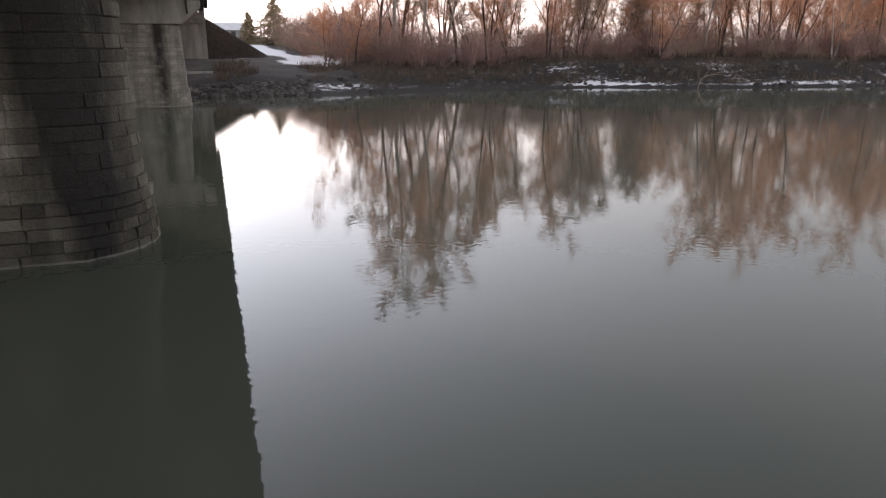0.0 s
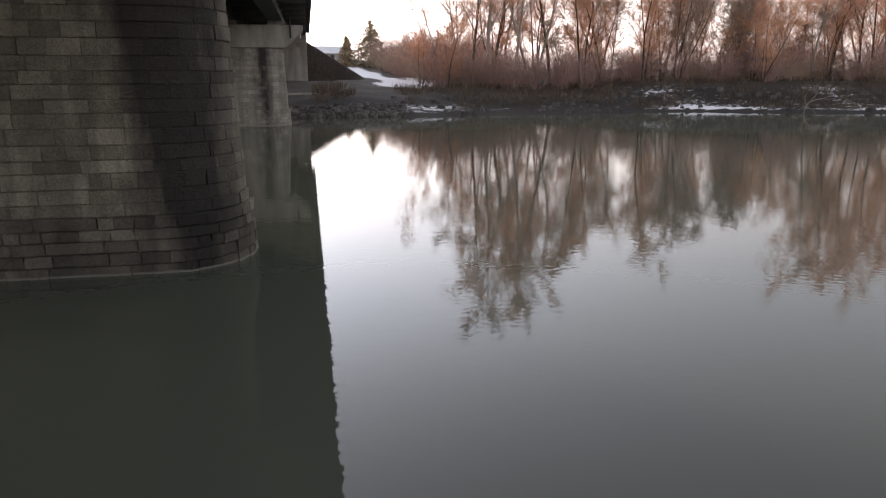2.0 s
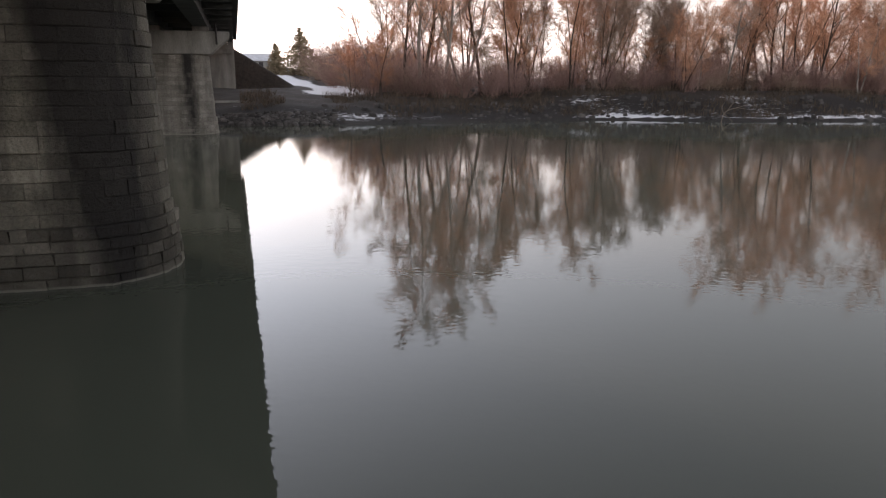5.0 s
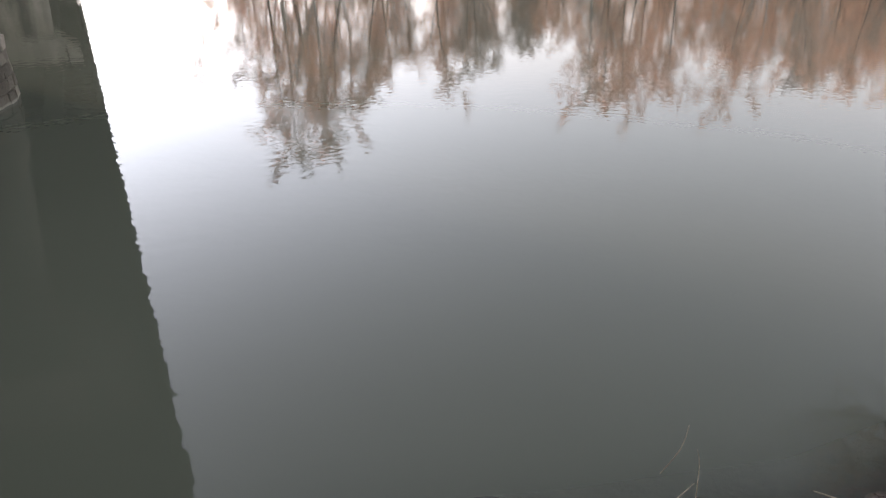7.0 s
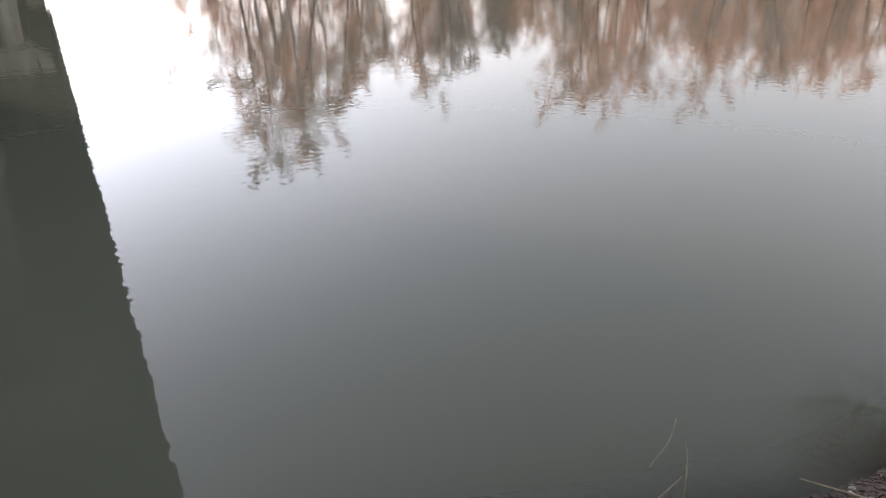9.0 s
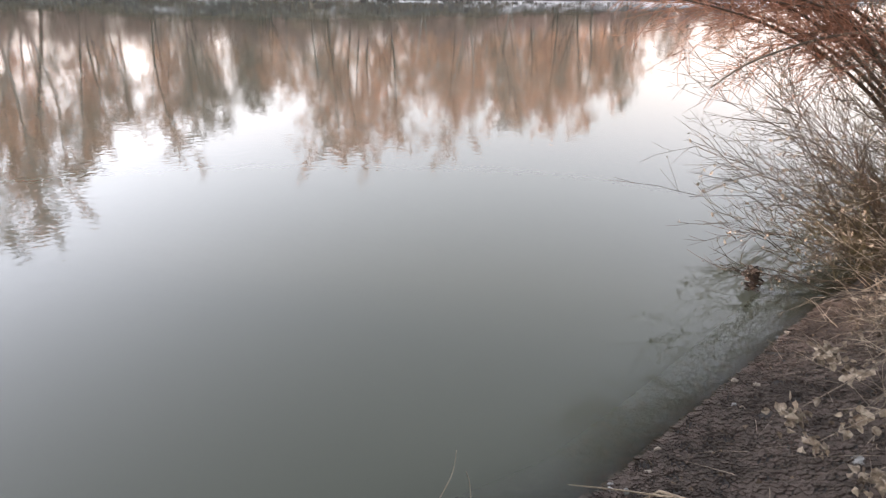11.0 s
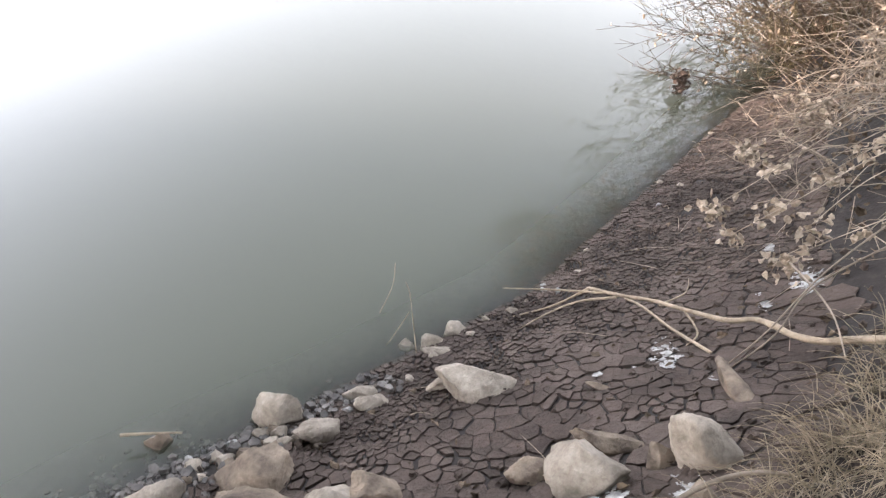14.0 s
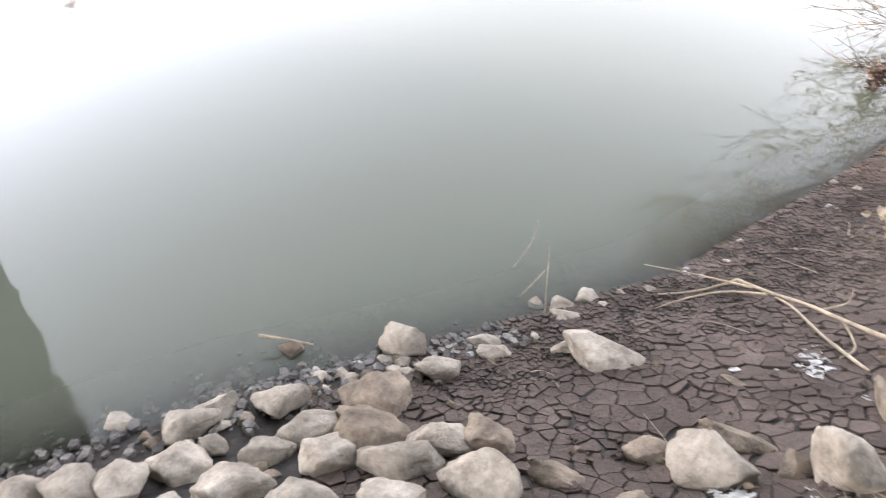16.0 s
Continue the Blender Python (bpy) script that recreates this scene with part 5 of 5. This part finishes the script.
THICKET = ((12.6, 0.35, 4.0), (13.8, 0.6, 4.6), (15.2, 0.2, 5.0), (16.8, 0.5, 5.2), (18.6, 0.1, 5.6), (21.0, -0.2, 6.0), (14.5, -1.4, 5.2), (17.5, -1.6, 5.8), (24.0, -0.6, 6.4), (11.6, -1.6, 4.6), (28.0, -1.2, 6.6), (33.0, -1.8, 7.0))
for n, (x, y, h) in enumerate(THICKET):
    th = shrub("bank_thicket", 840 + n, h, 2.6, MAT_THICKET if n % 2 else MAT_BUSH_RED, "dense dark leafless thicket along the near bank", 46, "thickets of the near bank")
    th.location = (x, y, ground_z(x, y))
stick("overhanging_bough", ((12.2, -0.2, 1.6), (11.2, 1.1, 2.75), (9.3, 2.05, 2.72), (7.6, 2.45, 2.5), (6.8, 2.6, 2.25)), 0.032, 0.007, MAT_BUSH, "bare bough reaching out over the water", "bough")


def drift_clump():
    """A dark wad of dead leaves caught on a twig over the water."""
    rng = random.Random(44)
    c = thing("drift_clump", "dark wad of sodden leaves caught on a twig in the water", "leaves", at=(7.75, 2.10, 0.0))
    V, F = limb_mesh([Vector((0.55, -0.75, -0.03)), Vector((0.3, -0.4, 0.16)), Vector((0.02, -0.02, 0.27)), Vector((-0.2, 0.3, 0.2))], 0.008, 0.003, 5)
    mesh_part("twig", V, F, MAT_BUSH, c, smooth=True)
    V, F = [], []
    for _ in range(150):
        z = rng.uniform(-0.03, 0.27)
        w = 0.055 * math.sin(math.pi * min(1, max(0.1, (z + 0.06) / 0.36)))
        crumpled_leaf(rng, V, F, Vector((rng.gauss(0, w), rng.gauss(0, w), z)), rng.uniform(0.03, 0.06))
    tagged(mesh_part("leaf_wad", V, F, MAT_SODDEN, c, "dark sodden leaves"), kind="stuff")


drift_clump()


def grass_tuft(seed, x, y, n, length):
    rng = random.Random(seed)
    V, F = [], []
    z0 = ground_z(x, y)
    for _ in range(n):
        bx0, by0 = rng.gauss(0, 0.07), rng.gauss(0, 0.07)
        p = Vector((bx0, by0, ground_z(x + bx0, y + by0) - z0 - 0.02))
        a = rng.uniform(0, 6.283)
        d = Vector((math.cos(a) * 0.5 - 0.28, math.sin(a) * 0.5 + 0.2, rng.uniform(0.5, 1.3))).normalized()
        L = length * rng.uniform(0.5, 1.25)
        pts = [p.copy()]
        for k in range(6):
            d = (d + Vector((rng.gauss(0, 0.1), rng.gauss(0, 0.1), -0.17 - 0.05 * k))).normalized()
            p = p + d * (L / 6)
            low = ground_z(x + p.x, y + p.y) - z0 + 0.012
            p.z = max(p.z, low)
            pts.append(p.copy())
        w = rng.uniform(0.0016, 0.0034)
        tube(V, F, pts, [w * (1 - 0.7 * k / 6) for k in range(7)], 3, False)
    ob = mesh_part("grass_tuft", V, F, MAT_STRAW)
    ob.location = (x, y, z0)
    return tagged(ob, "tuft of dry straw-coloured grass drooping down the bank", "grass", "dry grass tufts")


rng_g = random.Random(5)
for n in range(44):
    f = n / 43
    x = 1.7 + 2.9 * f + rng_g.gauss(0, 0.14)
    y = along(x, ((1.6, -0.36), (2.4, -0.52), (3.2, -0.66), (4.6, -0.8))) + rng_g.gauss(-0.1, 0.14)
    grass_tuft(900 + n, x, y - 0.06, 80, 0.31)


def bank_litter():
    """Dry leaves, twig ends and clods strewn over the upper bank."""
    rng = random.Random(61)
    V, F, tv, tf, cv, cf = [], [], [], [], [], []
    for _ in range(1500):
        x = rng.uniform(1.2, 9.0)
        d = rng.uniform(1.15, 3.0) if rng.random() < 0.8 else rng.uniform(0.1, 1.2)
        y = along(x, NEAR_SHORE) - d / 0.95
        z = ground_z(x, y) + 0.022
        k = rng.random()
        if k < 0.4:
            crumpled_leaf(rng, V, F, Vector((x, y, z)), rng.uniform(0.02, 0.055))
        elif k < 0.52:
            a, L = rng.uniform(0, 6.283), rng.uniform(0.08, 0.4)
            b = Vector((x + L * math.cos(a), y + L * math.sin(a), 0))
            b.z = ground_z(b.x, b.y) + rng.uniform(0.015, 0.07)
            limb_mesh((Vector((x, y, z)), Vector((x, y, z)).lerp(b, 0.5) + Vector((0, 0, rng.uniform(0, 0.03))), b), rng.uniform(0.0015, 0.0035), 0.001, 4, None, tv, tf, 3)
        else:
            r, o = rng.uniform(0.008, 0.03), len(cv)
            for q in range(6):
                cv.append(Vector((x + r * math.cos(q * 1.047) * rng.uniform(0.7, 1.3), y + r * math.sin(q * 1.047) * rng.uniform(0.7, 1.3), z - 0.02)))
            for q in range(6):
                cv.append(Vector((x + 0.6 * r * math.cos(q * 1.047 + 0.4), y + 0.6 * r * math.sin(q * 1.047 + 0.4), z + r * rng.uniform(0.3, 0.8))))
            cf += [(o + q, o + (q + 1) % 6, o + 6 + (q + 1) % 6, o + 6 + q) for q in range(6)] + [tuple(o + 6 + q for q in range(6))]
    tagged(mesh_part("fallen_leaves", V, F, MAT_LITTER), "dry curled leaves strewn over the bank", "leaf litter", kind="stuff")
    tagged(mesh_part("twig_litter", tv, tf, MAT_DEAD_STEM), "broken dry twigs strewn over the bank", "twig litter", kind="stuff")
    tagged(mesh_part("clods", cv, cf, MAT_MUD), "dark crumbled clods of earth on the bank", "clods", kind="stuff")


bank_litter()


for n in range(9):
    grass_tuft(960 + n, 1.75 + 0.07 * n + rng_g.gauss(0, 0.06), -0.26 - 0.014 * n + rng_g.gauss(0, 0.06), 50, 0.27)


# ---- far bank: stones, grass and driftwood ----
MAT_RIPRAP = surface("dark_riprap", (0.03, 0.028, 0.026), (0.13, 0.12, 0.11), 0.8, 0.9, 12, 0.3, vary=0.8)
MAT_WEEDS = surface("dead_weeds", (0.055, 0.042, 0.031), (0.15, 0.117, 0.084), 0.5, 0.9, 12, 0.1, vary=0.5)


def far_litter():
    rng = random.Random(31)
    V, F = [], []
    for k in range(900):
        left = k < 620
        x = rng.uniform(-8, 7.5) if left else rng.uniform(7, 70)
        f = rng.uniform(-0.2, 3.2) if left else rng.uniform(0.2, 6)
        y = along(x, FAR_SHORE) + f
        r = rng.uniform(0.1, 0.32) if left else rng.uniform(0.1, 0.4)
        c, o = Vector((x, y, ground_z(x, y) + r * 0.2)), len(V)
        a0 = rng.uniform(0, 6)
        for q in range(5):
            V.append(c + Vector((r * math.cos(a0 + q * 1.2566), r * 0.8 * math.sin(a0 + q * 1.2566), -r * 0.4)) * rng.uniform(0.8, 1.2))
        for q in range(5):
            V.append(c + Vector((r * 0.7 * math.cos(a0 + 0.6 + q * 1.2566), r * 0.55 * math.sin(a0 + 0.6 + q * 1.2566), r * rng.uniform(0.3, 0.6))))
        for q in range(5):
            n = (q + 1) % 5
            F += [(o + q, o + n, o + 5 + q), (o + n, o + 5 + n, o + 5 + q)]
        F.append(tuple(o + 5 + q for q in range(5)))
    tagged(mesh_part("riprap", V, F, MAT_RIPRAP), "dumped grey-brown stones along the far waterline", "stones", kind="stuff")
    V, F = [], []
    for k in range(24000):
        x = rng.uniform(1, 95)
        f = rng.uniform(1.2, 13) if x > 10 else rng.uniform(4, 12)
        y = along(x, FAR_SHORE) + f
        if noise.noise((x * 0.25, y * 0.3, 6)) < (-0.12 if x > 12 else 0.1):
            continue
        c, o = Vector((x, y, ground_z(x, y) - 0.03)), len(V)
        h = rng.uniform(0.2, 0.75)
        tip = Vector((rng.gauss(0, 0.3), rng.gauss(0, 0.2), 1)) * h
        w = Vector((rng.gauss(0, 1), rng.gauss(0, 0.6), 0)).normalized() * rng.uniform(0.015, 0.04)
        V += [c - w, c + w, c + tip]
        F.append((o, o + 1, o + 2))
    tagged(mesh_part("dead_grass", V, F, MAT_WEEDS), "dead brown grass and weeds on the far bank", "grass", kind="stuff")


far_litter()
dw = thing("driftwood", "bleached dead branch stranded at the far waterline", "driftwood", at=(39.5, 50.6, 0.2))
for nm, pts, r0 in (("main_stem", ((-0.6, -0.5, -0.35), (0.1, 0, 0.6), (1.0, 0.3, 1.2), (2.6, 0.5, 1.5), (4.4, 0.8, 1.9)), 0.09), ("side_twig", ((0.1, 0, 0.7), (0.6, -0.4, 0.2), (1.0, -0.7, -0.3)), 0.06),
                    ("side_twig", ((0.1, 0, 0.7), (-0.3, 0, 1.5), (0.1, 0.1, 2.2)), 0.05), ("side_twig", ((1.0, 0.3, 1.35), (1.6, 0.2, 2.1), (2.4, 0.2, 2.5)), 0.05), ("side_twig", ((2.6, 0.5, 1.5), (3.2, 0.3, 1.4), (3.9, 0.2, 1.5)), 0.04)):
    Vd, Fd = limb_mesh([Vector(p) * 0.62 for p in pts], r0 * 0.6, r0 * 0.25, 6)
    mesh_part(nm, Vd, Fd, MAT_DEAD_STEM, dw, smooth=True)
apron = box_bm(-5.0, -1.6, -0.5, 2.0, 1.6, 0.22, 0.05)
ap = part("concrete_apron", apron, MAT_CONCRETE)
ap.location = (-0.4, 60.5, 1.25)
tagged(ap, "pale concrete slab set in the far bank under the bridge", "slab")


def far_house(x, y):
    """A low house beyond the road with snow on its roof."""
    z = ground_z(x, y)
    h = thing("house", "low distant house with a snow-covered gable roof", "house", at=(x, y, z))
    part("wall", box_bm(-3.2, -2.4, -0.5, 3.2, 2.4, 1.9), MAT_CONCRETE, h)
    bm = bmesh.new()
    ends = [[bm.verts.new((sx, yy, zz)) for yy, zz in ((-2.9, 1.75), (0, 3.2), (2.9, 1.75), (2.7, 1.7), (0, 3.0), (-2.7, 1.7))] for sx in (-3.5, 3.5)]
    bm.faces.new(ends[0][::-1])
    bm.faces.new(ends[1])
    for k in range(6):
        bm.faces.new((ends[0][k], ends[0][(k + 1) % 6], ends[1][(k + 1) % 6], ends[1][k]))
    bmesh.ops.recalc_face_normals(bm, faces=bm.faces[:])
    part("roof", bm, MAT_SNOW, h, "snow-covered roof")
    for wx in (-1.8, 0.2, 2.0):
        part("window", box_bm(wx - 0.4, -2.44, 0.6, wx + 0.4, -2.38, 1.5), MAT_STEEL, h, "dark window")


MAT_SNOW = surface("old_snow", (0.6, 0.6, 0.62), (0.8, 0.8, 0.82), 1.5, 0.8, 12, 0.2)
far_house(6.6, 150)
